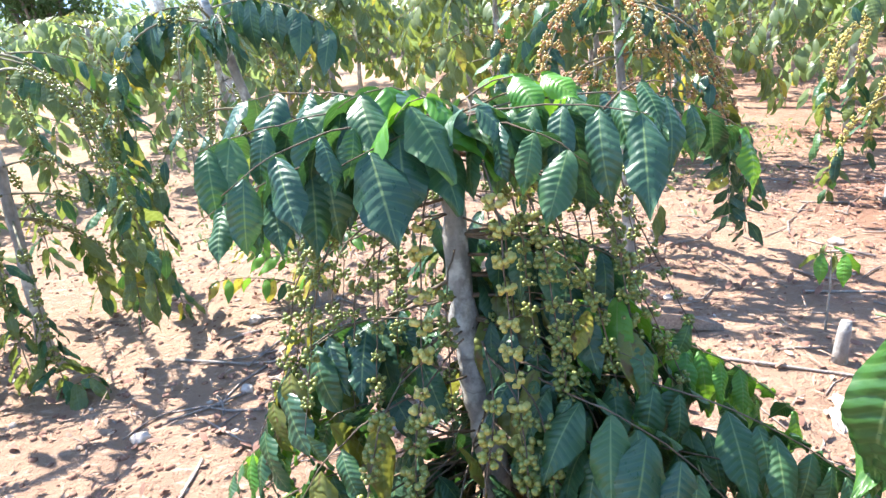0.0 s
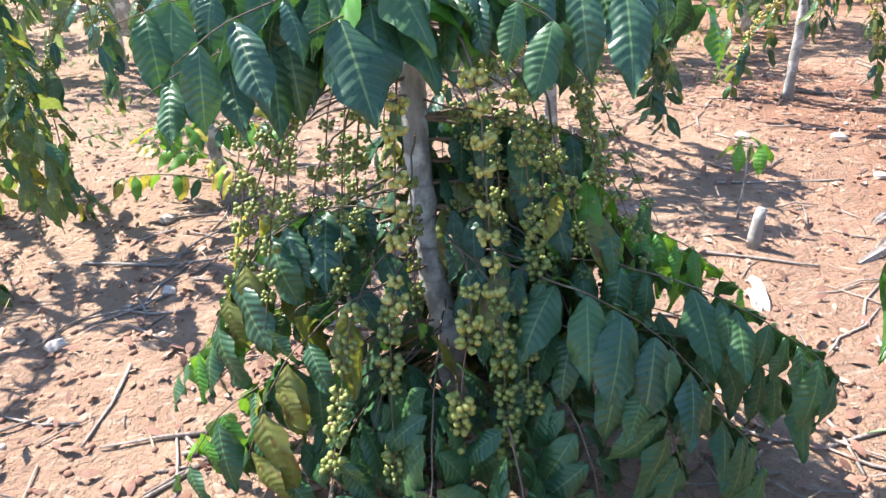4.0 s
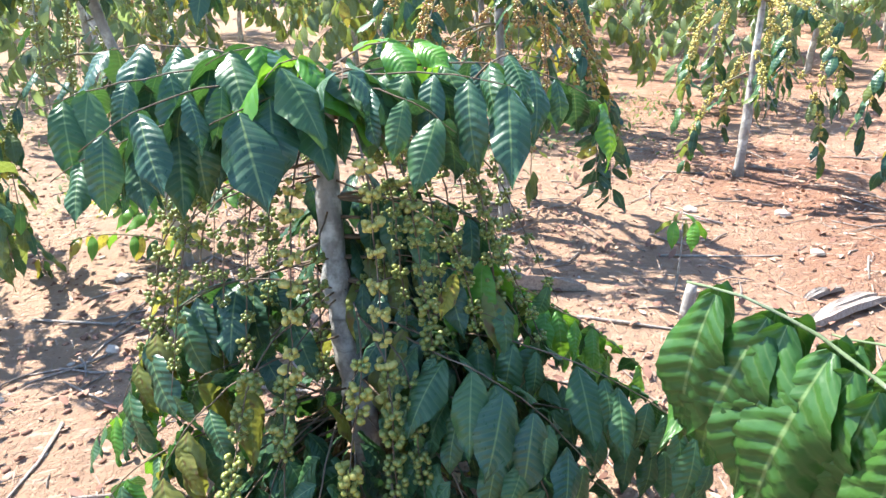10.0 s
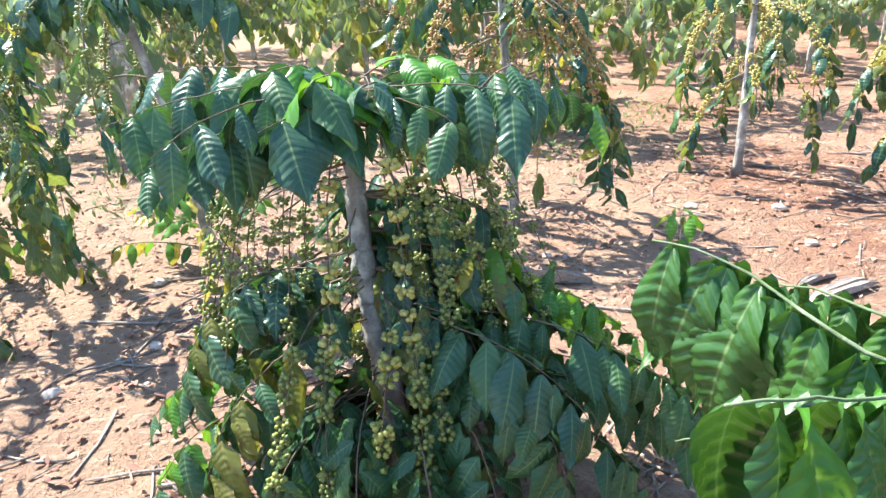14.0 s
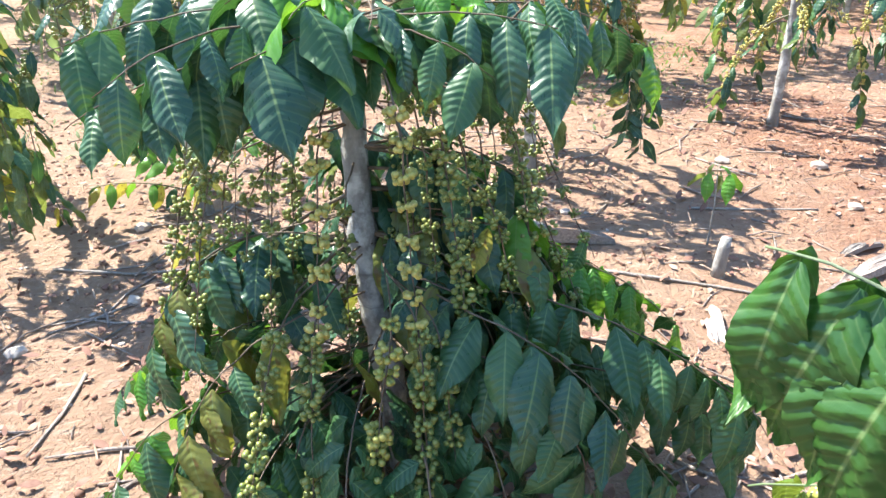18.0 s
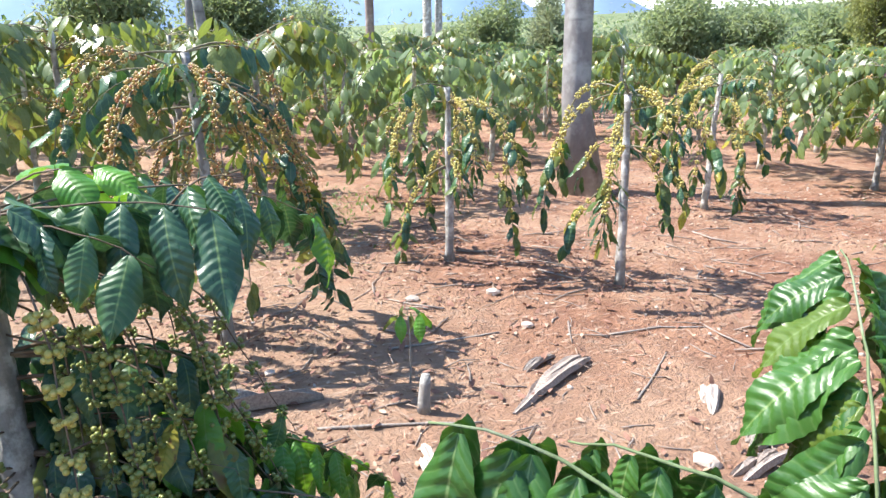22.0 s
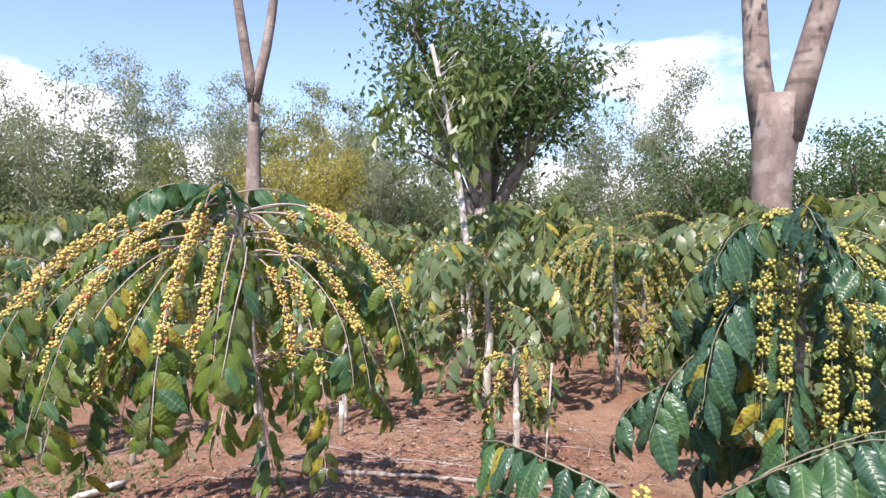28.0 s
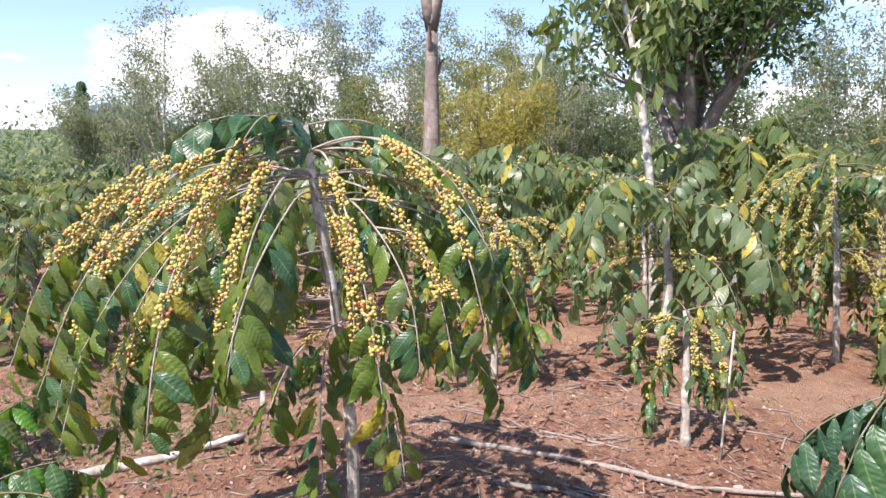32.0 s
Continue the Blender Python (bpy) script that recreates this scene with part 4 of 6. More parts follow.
y_br += umbrella(rng, 1.6, 9, 1.0, 3.0, 0.15, (0.3, 0.8), (0.66, 1.0), 10, 18, 0.038, 0.88, zlow=1.25, size=1.2, hang=1.8, fill=0.6)
y_br += [branch(a, 16, 0.55, 2.4, z=1.93, fruit=None, leaves=(0.15, 1.0), gap=0.07, leaf=0.20, hang=1.0, leafmat=[LEAF]) for a in (-25, 20, -70, 70, 150)]
y_br += umbrella(rng, 1.25, 15, 0.95, 2.0, 0.15, (0.2, 0.45), (0.35, 1.0), 12, 18, 0.058, 0.6, zlow=0.95, hang=1.7)
for way in ([(4.12, -0.62, 1.88), (3.72, -0.24, 1.80), (3.42, 0.06, 1.42), (3.30, 0.18, 0.98)], [(4.12, -0.62, 1.86), (3.86, -0.06, 1.80), (3.70, 0.30, 1.42), (3.64, 0.44, 0.96)],
            [(4.12, -0.62, 1.84), (3.62, -0.42, 1.76), (3.28, -0.26, 1.36), (3.16, -0.20, 0.90)], [(4.12, -0.62, 1.80), (4.02, 0.02, 1.72), (3.98, 0.42, 1.34), (3.96, 0.54, 0.90)]):
    hung(y_br, way, 0.155, 0.04, 0.70, [LEAF, LEAF_OLIVE, LEAF_SUN], (0.30, 0.74), 1.8, 1.25, 0.8)
for way in ([(4.12, -0.62, 1.70), (3.80, -0.20, 1.62), (3.52, 0.10, 1.20), (3.44, 0.18, 0.76)], [(4.12, -0.62, 1.66), (3.92, 0.00, 1.56), (3.80, 0.28, 1.14), (3.76, 0.36, 0.72)]):
    hung(y_br, way, 0.155, 0.05, 0.40, [LEAF, LEAF_OLIVE, LEAF_SUN])
# sun and olive leaf tones paint sunlight onto this crown
coffee_tree(Y, [(0, 0, 0), (-0.03, 0.02, 0.6), (-0.1, 0.1, 1.3), (-0.2, 0.2, 1.96)], 0.026, y_br, "tall coffee tree bent over with strings of yellow berries", rng,
            leafmats=[LEAF, LEAF_SUN, LEAF_OLIVE, LEAF_OLIVE], berrymat=BERRY_RIPE, bark=BARK_PALE, twig=TWIG_PINK, yellow=0.05, cap=400, berries=300, detail="mid")

# the dense tree on the shady side
R = on_ground(2.74, -3.0, -0.03)
r_br = umbrella(rng, 1.8, 20, 0.76, 3.8, 0.18, (0.12, 0.75), (0.45, 1.0), 18, 22, 0.05, 0.92, zlow=1.4, size=1.35, hang=1.7)
r_br += umbrella(rng, 1.35, 22, 0.72, 3.6, 0.18, (0.12, 0.65), (0.35, 1.0), 10, 25, 0.052, 0.88, zlow=0.55, size=1.3, hang=1.7)
# leaf mix for shaded sprays, the shade painted in by LEAF_DEEP
SHADY = [LEAF_DEEP, LEAF, LEAF_DEEP]
hung(r_br, [(2.70, -2.98, 1.74), (2.46, -2.72, 1.86), (2.22, -2.48, 1.82), (2.06, -2.36, 1.72)], 0.22, 0.06, 0.25, [LEAF_DEEP])
hung(r_br, [(2.70, -2.98, 1.72), (2.62, -2.62, 1.80), (2.50, -2.36, 1.72), (2.44, -2.24, 1.60)], 0.20, 0.06, 0.35, SHADY)
hung(r_br, [(2.70, -2.98, 1.50), (2.55, -2.50, 1.52), (2.42, -2.22, 1.34), (2.36, -2.12, 1.08)], 0.21, 0.055, 0.3, SHADY)
hung(r_br, [(2.70, -2.98, 1.30), (2.62, -2.45, 1.32), (2.60, -2.15, 1.14), (2.58, -2.05, 0.90)], 0.20, 0.055, 0.35, SHADY)
hung(r_br, [(2.70, -2.98, 1.20), (2.40, -2.60, 1.16), (2.24, -2.40, 0.98), (2.16, -2.32, 0.72)], 0.20, 0.055, 0.35, SHADY)
hung(r_br, [(2.70, -2.98, 1.10), (2.90, -2.50, 1.10), (2.98, -2.22, 0.94), (3.00, -2.14, 0.70)], 0.19, 0.055, 0.35, SHADY)
for x, y, z0, z1 in ((2.46, -2.52, 1.62, 0.95), (2.38, -2.56, 1.58, 1.02), (2.16, -2.70, 1.45, 0.82), (2.26, -2.66, 1.50, 0.90), (2.54, -2.62, 1.60, 1.05), (2.10, -2.82, 1.40, 0.85), (2.66, -2.48, 1.50, 0.98)):
    hung(r_br, [(2.70, -2.98, z0), ((2.7 + x) / 2, (y - 2.98) / 2, z0 + 0.08), (x, y, z0), (x - 0.01, y + 0.02, (z0 + z1) / 2), (x - 0.02, y + 0.03, z1)], 0.17, 0.05, 0.92, SHADY, (0.42, 0.95))
coffee_tree(R, [(0, 0, 0), (-0.02, 0.0, 0.9), (-0.05, 0.02, 1.8)], 0.028, r_br, "dense coffee tree with dark hanging leaves and pale berries", rng, leafmats=[LEAF, LEAF_DEEP, LEAF_SUN], berrymat=BERRY_PALE, yellow=0.015, cap=400)

# the cut-back tree whose branches hang near the camera
B2 = on_ground(2.00, -1.58, -0.02)


def from_b2(x, y, z):
    return Vector((x, y, z)) - B2


c_br = [branch(58, 12, 0.75, 1.2, z=0.82, fruit=(0.1, 0.4), leaves=(0.25, 1.0), gap=0.06, leaf=0.16),
        branch(2, 22, 0.62, 1.2, z=0.80, fruit=(0.1, 0.4), leaves=(0.3, 1.0), gap=0.06, leaf=0.17),
        branch(25, 5, 0.65, 1.2, z=0.72, fruit=(0.1, 0.4), leaves=(0.3, 1.0), gap=0.06, leaf=0.17),
        branch(-88, 25, 0.7, 0.8, z=0.85, fruit=None, leaves=(0.2, 1.0), gap=0.055, leaf=0.19, hang=1.1),
        branch(-60, 15, 0.6, 1.0, z=0.78, fruit=None, leaves=(0.2, 1.0), gap=0.06, leaf=0.18, hang=1.1),
        branch(-115, 12, 0.7, 1.0, z=0.75, fruit=None, leaves=(0.2, 1.0), gap=0.055, leaf=0.18, hang=1.1),
        branch(-150, 20, 0.7, 1.0, z=0.8, fruit=None, leaves=(0.2, 1.0), gap=0.06, leaf=0.18),
        branch(-75, 35, 0.65, 0.9, z=0.85, fruit=None, leaves=(0.2, 1.0), gap=0.05, leaf=0.19, hang=1.5),
        branch(-40, 10, 0.6, 1.0, z=0.7, fruit=None, leaves=(0.2, 1.0), gap=0.05, leaf=0.18, hang=1.5),
        branch(35, 20, 0.7, 1.2, z=0.8, fruit=(0.1, 0.4), leaves=(0.25, 1.0), gap=0.05, leaf=0.17, hang=1.5),
        branch(120, 10, 0.6, 1.2, z=0.75, fruit=(0.1, 0.4), leaves=(0.3, 1.0), gap=0.06, leaf=0.16),
        branch(170, 10, 0.6, 1.2, z=0.7, fruit=(0.1, 0.4), leaves=(0.3, 1.0), gap=0.06, leaf=0.16)]
for b in c_br:
    # dark leaf tones stand in for the shade on these branches
    b["hang"], b["leafmat"] = 1.7, [LEAF_DEEP, LEAF]
hung(c_br, [(1.97, -1.58, 0.84), (1.92, -1.44, 0.99), (2.10, -1.32, 1.04), (2.36, -1.26, 1.04), (2.46, -1.24, 1.00)], 0.17, 0.05, 0.25, [LEAF, LEAF_DEEP])
hung(c_br, [(1.98, -1.60, 0.82), (1.76, -1.68, 1.02), (1.60, -1.78, 1.14), (1.52, -1.88, 1.20), (1.48, -1.94, 1.20)], 0.195, 0.052, 0.25, [LEAF, LEAF_DEEP])
hung(c_br, [(1.98, -1.60, 0.80), (1.80, -1.90, 1.06), (1.68, -2.10, 1.16), (1.66, -2.28, 1.16)], 0.20, 0.055, 0.3, SHADY)
hung(c_br, [(2.00, -1.56, 0.78), (2.02, -1.28, 0.96), (1.99, -1.06, 0.99), (1.96, -0.94, 0.95)], 0.165, 0.052, 0.3, [LEAF, LEAF_DEEP])
hung(c_br, [(1.98, -1.56, 0.84), (1.955, -1.545, 0.93), (1.947, -1.533, 0.99)], 0.12, 0.022, None, None, (0.5, 1.0))
c_br.append(branch(10, -10, 0.07, 1.0, start=from_b2(2.0, -1.10, 0.96), fruit=None, leaves=(0.3, 1.0), gap=0.04, leaf=0.12, hang=1.6, leafmat=[LEAF_GOLD], thick=0.003))
coffee_tree(B2, [(0, 0, 0), (0.01, 0.0, 0.45), (0.0, 0.0, 0.94)], 0.019, c_br, "cut-back coffee tree with pale sawn trunk and a yellow leaf", rng, bark=BARK_PALE, berrymat=BERRY_RIPE, yellow=0.03)

# the young plant on the open ground
YP = on_ground(3.38, 0.62, -0.02)
coffee_tree(YP, [(0, 0, 0), (0.0, 0.0, 0.25), (0.04, 0.0, 0.66)], 0.012, umbrella(rng, 0.66, 21, 0.58, 2.2, 0.165, None, (0.25, 1.0), 32, 18, 0.048, zlow=0.40, hang=1.7),
            "young coffee plant with bright drooping leaves", rng, leafmats=[LEAF_BRIGHT, LEAF_SUN, LEAF], name="young_coffee_plant", yellow=0.0, detail="mid")
# the seedling beside the stump
coffee_tree(on_ground(1.42, 2.51, -0.01), [(0, 0, 0), (0.0, 0.0, 0.2), (-0.01, 0.0, 0.33)], 0.004,
            [branch(a, 25, 0.12, 3.0, z=zz, fruit=None, leaves=(0.3, 1.0), gap=0.04, leaf=0.115, thick=0.002, hang=1.2) for a, zz in ((20, 0.33), (140, 0.33), (260, 0.32), (110, 0.2))],
            "small coffee seedling with a few drooping leaves", rng, leafmats=[LEAF_BRIGHT, LEAF_SUN], name="coffee_seedling", yellow=0.0, detail="mid", group="young plants")

# ---- coffee trees around the clearing ----
def weeping(h, reach, n_top, n_low, fruit=(0.2, 0.78), leaf=0.145, low=0.45, gap=0.046, fill=0.85):
    return (umbrella(rng, h, n_top, reach * 1.35, 4.2 / reach, leaf, fruit, (0.62, 1.0), 20, 20, gap, 0.92, zlow=h * 0.85, size=1.15, hang=1.3, fill=fill)
            + umbrella(rng, h, n_top // 2, reach * 0.6, 2.0, leaf, None, (0.2, 1.0), 10, 14, gap, 0.92, zlow=h * 0.9, hang=1.7)
            + umbrella(rng, h * 0.8, n_low, reach * 1.1, 4.0 / reach, leaf, fruit, (0.5, 1.0), 5, 25, gap, 0.88, zlow=h * low, size=1.15, hang=1.3, fill=fill))


MID = [  # x, y, height, reach, upper and lower branches, berries, lean of the top, label
    (-0.78, 3.10, 1.50, 0.80, 8, 3, BERRY, (-0.25, -0.1), "coffee tree with a slanting grey trunk and dark leaves"),
    (0.83, 3.36, 1.45, 0.85, 14, 8, BERRY_RUST, (-0.08, 0.05), "coffee tree with a leafy branch hanging to the soil"),
    (2.50, 3.98, 1.20, 0.75, 7, 5, BERRY_RIPE, (-0.03, 0.0), "thin coffee tree with bare fruiting branches"),
    (3.20, 3.06, 1.22, 0.72, 7, 6, BERRY_RIPE, (-0.02, 0.03), "slender coffee tree with berry strings and drooping leaves"),
    (5.45, 4.30, 1.25, 0.80, 9, 6, BERRY_RIPE, (0.03, 0.0), "coffee tree with yellowing leaves near the grey trunk"),
    (4.90, 1.90, 1.50, 0.70, 11, 7, BERRY_RUST, (0.06, 0.0), "coffee tree with arched branches and rusty berry strings"),
    (5.25, -2.88, 0.90, 0.50, 8, 3, BERRY_RIPE, (0.06, 0.0), "stunted coffee tree on a pale bare stem"),
    (7.10, -5.15, 1.85, 1.25, 20, 16, BERRY_RIPE, (0.05, 0.1), "coffee tree with two pale stems"),
    (8.75, -3.95, 1.75, 1.05, 14, 10, BERRY_RIPE, (0.0, 0.1), "coffee tree round a tall whitish stem"),
    (-1.98, 2.80, 1.35, 1.0, 13, 11, BERRY, (0.05, 0.0), "leafy coffee tree at the edge of the clearing"),
    (6.55, 0.60, 1.55, 0.95, 14, 8, BERRY_RUST, (0.0, 0.0), "coffee tree with reddish berry strings in the shade"),
    (6.9, -1.9, 1.35, 0.85, 13, 9, BERRY_RIPE, (0.0, 0.0), "coffee tree with glossy leaves beside bare soil"),
]
for x, y, h, reach, nt_, nl, bm_, (lx, ly), text in MID:
    br = weeping(h, reach, nt_, nl, fill=0.62 if y > 2.9 else 0.85, low=0.6 if y > 2.9 else 0.45, fruit=(0.2, 0.86) if y > 2.9 else (0.2, 0.78))
    if "hanging to the soil" in text:
        hung(br, [(0.77, 3.40, 1.25), (1.04, 3.26, 1.22), (1.24, 3.15, 0.85), (1.29, 3.11, 0.50), (1.31, 3.10, 0.20)], 0.14, 0.036, 0.58, [LEAF_DEEP], (0.3, 0.6), size=1.1)
        hung(br, [(0.77, 3.40, 1.20), (1.02, 3.20, 1.12), (1.18, 3.05, 0.75), (1.20, 3.02, 0.30)], 0.13, 0.038, 0.62, [LEAF_DEEP], (0.3, 0.65), size=1.1)
        hung(br, [(0.77, 3.40, 1.30), (0.90, 3.44, 1.31), (1.05, 3.43, 1.23), (1.18, 3.40, 1.10)], 0.20, 0.055, 0.25, [LEAF_DEEP])
        hung(br, [(0.77, 3.40, 1.30), (0.60, 3.36, 1.32), (0.42, 3.30, 1.26), (0.30, 3.26, 1.14)], 0.19, 0.06, 0.3, [LEAF_DEEP])
    if "slanting grey trunk" in text:
        hung(br, [(-1.00, 3.00, 1.40), (-1.18, 2.96, 1.42), (-1.34, 2.92, 1.34), (-1.42, 2.90, 1.24)], 0.22, 0.06, 0.2, [LEAF_DEEP])
        hung(br, [(-1.00, 3.00, 1.40), (-0.80, 2.90, 1.43), (-0.58, 2.84, 1.36), (-0.46, 2.82, 1.26)], 0.22, 0.06, 0.2, [LEAF_DEEP])
        hung(br, [(-1.00, 3.00, 1.36), (-0.90, 2.76, 1.38), (-0.84, 2.62, 1.28)], 0.21, 0.06, 0.25, [LEAF_DEEP])
        br += [branch(30 + 45 * k, rng.uniform(0, 40), rng.uniform(0.3, 0.5), 2.0, z=rng.uniform(0.15, 0.45), fruit=None, leaves=(0.2, 1.0), gap=0.05, leaf=0.13, leafmat=[LEAF_BRIGHT, LEAF, LEAF_YELLOW]) for k in range(8)]
    coffee_tree(on_ground(x, y, -0.03), [(0, 0, 0), (lx * 0.3, ly * 0.3, h * 0.5), (lx, ly, h)], 0.026, br, text, rng, detail="mid",
                leafmats=[LEAF_DEEP, LEAF, LEAF_SUN] if y > 2.9 else [LEAF, LEAF_SUN, LEAF_SUN], berrymat=bm_, cap=150, bark=BARK_PALE if x > 4 else BARK, yellow=0.05)

# ---- the plantation behind ----
kinds = {"far": [], "tiny": []}
for kind, count in (("far", 6), ("tiny", 4)):
    for k in range(count):
        h = (1.25, 1.38, 1.5, 1.3, 1.55, 1.2)[k]
        tiny = kind == "tiny"
        br = umbrella(rng, h, 13, 1.05, 2.2, 0.24 if tiny else 0.18, (0.15, 0.6), (0.25, 1.0), 22, 14, 0.10 if tiny else 0.06, 0.2, zlow=h * 0.86, size=1.1, hang=1.6)
        br += umbrella(rng, h * 0.72, 10, 0.95, 2.4, 0.24 if tiny else 0.18, (0.15, 0.7), (0.4, 1.0), 12, 14, 0.10 if tiny else 0.065, 0.28, zlow=h * 0.5, size=1.1, hang=1.6)
        br += umbrella(rng, h, 7, 0.55, 2.0, 0.24 if tiny else 0.17, None, (0.2, 1.0), 30, 14, 0.10 if tiny else 0.06, 0.3, zlow=h * 0.92, hang=1.6)
        kinds[kind].append(coffee_tree((0, 0, 0), [(0, 0, 0), (0.02, 0.02, h * 0.5), (-0.02, 0.0, h)], 0.03, br,
                                       "leafy coffee tree in the rows of the plantation", rng, detail=kind,
                                       leafmats=[(LEAF_SUN, LEAF_FAR)[k % 2]], berrymat=[BERRY_RUST, BERRY_RIPE][k % 2], bark=BARK_PALE if k % 2 else BARK, yellow=0.03))
taken = [(x, y) for x, y, *_ in MID] + [(0, 1.4), (1.1, 0.3), (4.3, -0.8), (3.38, 0.62), (4.85, 5.2), (2.75, -2.9), (2.0, -1.58)]
spots = []
for i in range(-10, 18):
    for j in range(-14, 17):
        x, y = 1.9 * i + rng.uniform(-0.5, 0.5), 1.9 * j + rng.uniform(-0.5, 0.5)
        d = math.hypot(x - 0.3, y)
        az = math.degrees(math.atan2(x - 0.3, y))
        if d < 3.9 or d > 30 or min(math.hypot(x - a, y - b) for a, b in taken) < 1.55:
            continue
        if not -50 < az < 158 and d > 7:
            continue
        if 0.3 < x < 4.6 and -2.4 < y < 3.8 or -1.6 < x < 0 and 1.5 < y < 4.5:
            continue
        if d > 15 and rng.random() < 0.45:
            continue
        spots.append((x, y, d))
used = {"far": 0, "tiny": 0}
for x, y, d in sorted(spots, key=lambda s: s[2]):
    kind = "far" if d < 13.5 else "tiny"
    k, n = used[kind] % len(kinds[kind]), used[kind]
    used[kind] += 1
    m = Matrix.Translation(on_ground(x, y, -0.03)) @ Matrix.Rotation(rng.uniform(0, 6.28), 4, "Z")
    if math.degrees(math.atan2(x - 0.3, y)) > 80:
        m = m @ Matrix.Scale(rng.uniform(1.25, 1.5), 4)
    if n < len(kinds[kind]):
        kinds[kind][k].matrix_basis = Matrix.LocRotScale(m.to_translation(), m.to_quaternion(), None)
    else:
        copy_thing(kinds[kind][k], m)


# ---- taller trees ----
def limb_path(start, d, length, rng, bend=0.25, up=0.15, steps=9):
    p, out = Vector(start), [Vector(start)]
    d = d.normalized()
    for _ in range(steps):
        d = (d + Vector((rng.uniform(-1, 1), rng.uniform(-1, 1), rng.uniform(-0.6, 0.8))) * bend * 0.5 + Vector((0, 0, up * 0.3))).normalized()
        p = p + d * (length / steps)
        out.append(p.copy())
    return out


def tall_tree(at, height, radius, label, rng, name="shade_tree", category="tree", bark=None, leafmat=None, first=0.45, limbs=9, spread=1.6, leaves=1800, leaf=0.13, puff=0.55,
              lean=(0.0, 0.0), fork=0, flat=0.0, droop=0.0, hold=0.75, foot=None):
    """A trunk with limbs, twigs and a broken crown of many small leaves."""
    tree = thing(name, at, label, category, "tall trees")
    H = height * hold
    pts = [Vector((lean[0] * t * t + 0.1 * radius * math.sin(9 * t), lean[1] * t * t, H * t)) for t in [i / 10 for i in range(11)]]
    if foot:
        pts[0] += Vector((*foot, 0.0))
        pts[1] += Vector((*foot, 0.0)) * 0.12
    part("trunk", tube("trunk", pts, [radius * (1.35 if i == 0 else 1.0) * (1 - 0.55 * i / 10) for i in range(11)], bark or BARK_BIG, 12, 0.06, rng), tree)
    ends = []
    starts = [(pts[-1], radius * 0.45)]
    for k in range(fork):
        a = k * math.pi + math.pi / 2 + rng.uniform(-0.3, 0.3)
        path = limb_path(pts[-1] if leaves == 0 else pts[5], Vector((math.cos(a) * (0.17 if leaves == 0 else 0.3), math.sin(a) * (0.17 if leaves == 0 else 0.3), 1.0)), height * 0.55, rng, 0.12, 0.3)
        part("limb", tube("limb", path, [radius * (0.5 if leaves == 0 else 0.6) * (1 - 0.6 * i / 9) for i in range(10)], bark or BARK_BIG, 8), tree)
        ends.append(path[-1])
    for k in range(limbs):
        f = first + (1 - first) * (k + rng.random() * 0.6) / max(1, limbs)
        i = min(10, int(f * 10))
        a = k * 2.4 + rng.uniform(-0.4, 0.4)
        out = Vector((math.cos(a), math.sin(a), rng.uniform(0.25, 0.9) * (1 - flat)))
        path = limb_path(pts[i], out, spread * rng.uniform(0.6, 1.15) * (1.25 - 0.5 * f), rng, 0.35 if leaves else 0.75, 0.2 * (1 - flat))
        r = radius * 0.38 * (1.15 - 0.5 * f)
        lb = part("limb", tube("limb", path, [max(0.008, r * (1 - 0.8 * j / 9)) for j in range(10)], bark or BARK_BIG, 6), tree)
        ends += [path[5], path[7], path[9]]
        for s in range(1):
            q = path[rng.randrange(4, 8)]
            tw = limb_path(q, Vector((rng.uniform(-1, 1), rng.uniform(-1, 1), rng.uniform(0, 1.0) * (1 - flat))), spread * 0.4, rng, 0.4, 0.1, 5)
            part("twig", tube("twig", tw, [0.35 * r * (1 - 0.7 * j / 5) + 0.004 for j in range(6)], bark or BARK_BIG, 4), lb)
            ends += [tw[3], tw[5]]
    if leaves:
        ends.append(pts[-1] + Vector((0, 0, height * 0.06)))
        nr = np.random.RandomState(rng.randrange(99999))
        tufts = max(8, leaves // 45)
        c = np.array([tuple(e) for e in ends])[nr.randint(len(ends), size=tufts)] + nr.normal(0, puff, (tufts, 3)) * (1, 1, 0.75 - 0.5 * flat)
        c = c[nr.randint(tufts, size=leaves)]
        g = nr.normal(0, 0.42 * puff, (leaves, 3)) * (1, 1, 0.8 - 0.5 * flat)
        g[:, 2] -= droop * np.abs(nr.normal(0, puff, leaves))
        way = nr.uniform(-1, 1, (leaves, 3)) + (0, 0, -0.25 - droop)
        ups = np.c_[nr.uniform(-1, 1, (leaves, 2)), np.ones(leaves)]
        part("crown", scatter("crown", leafmat or HAZED_LEAF, CARD, c + g, way, ups, leaf * nr.uniform(0.6, 1.35, (leaves, 1))), tree)
    return tree


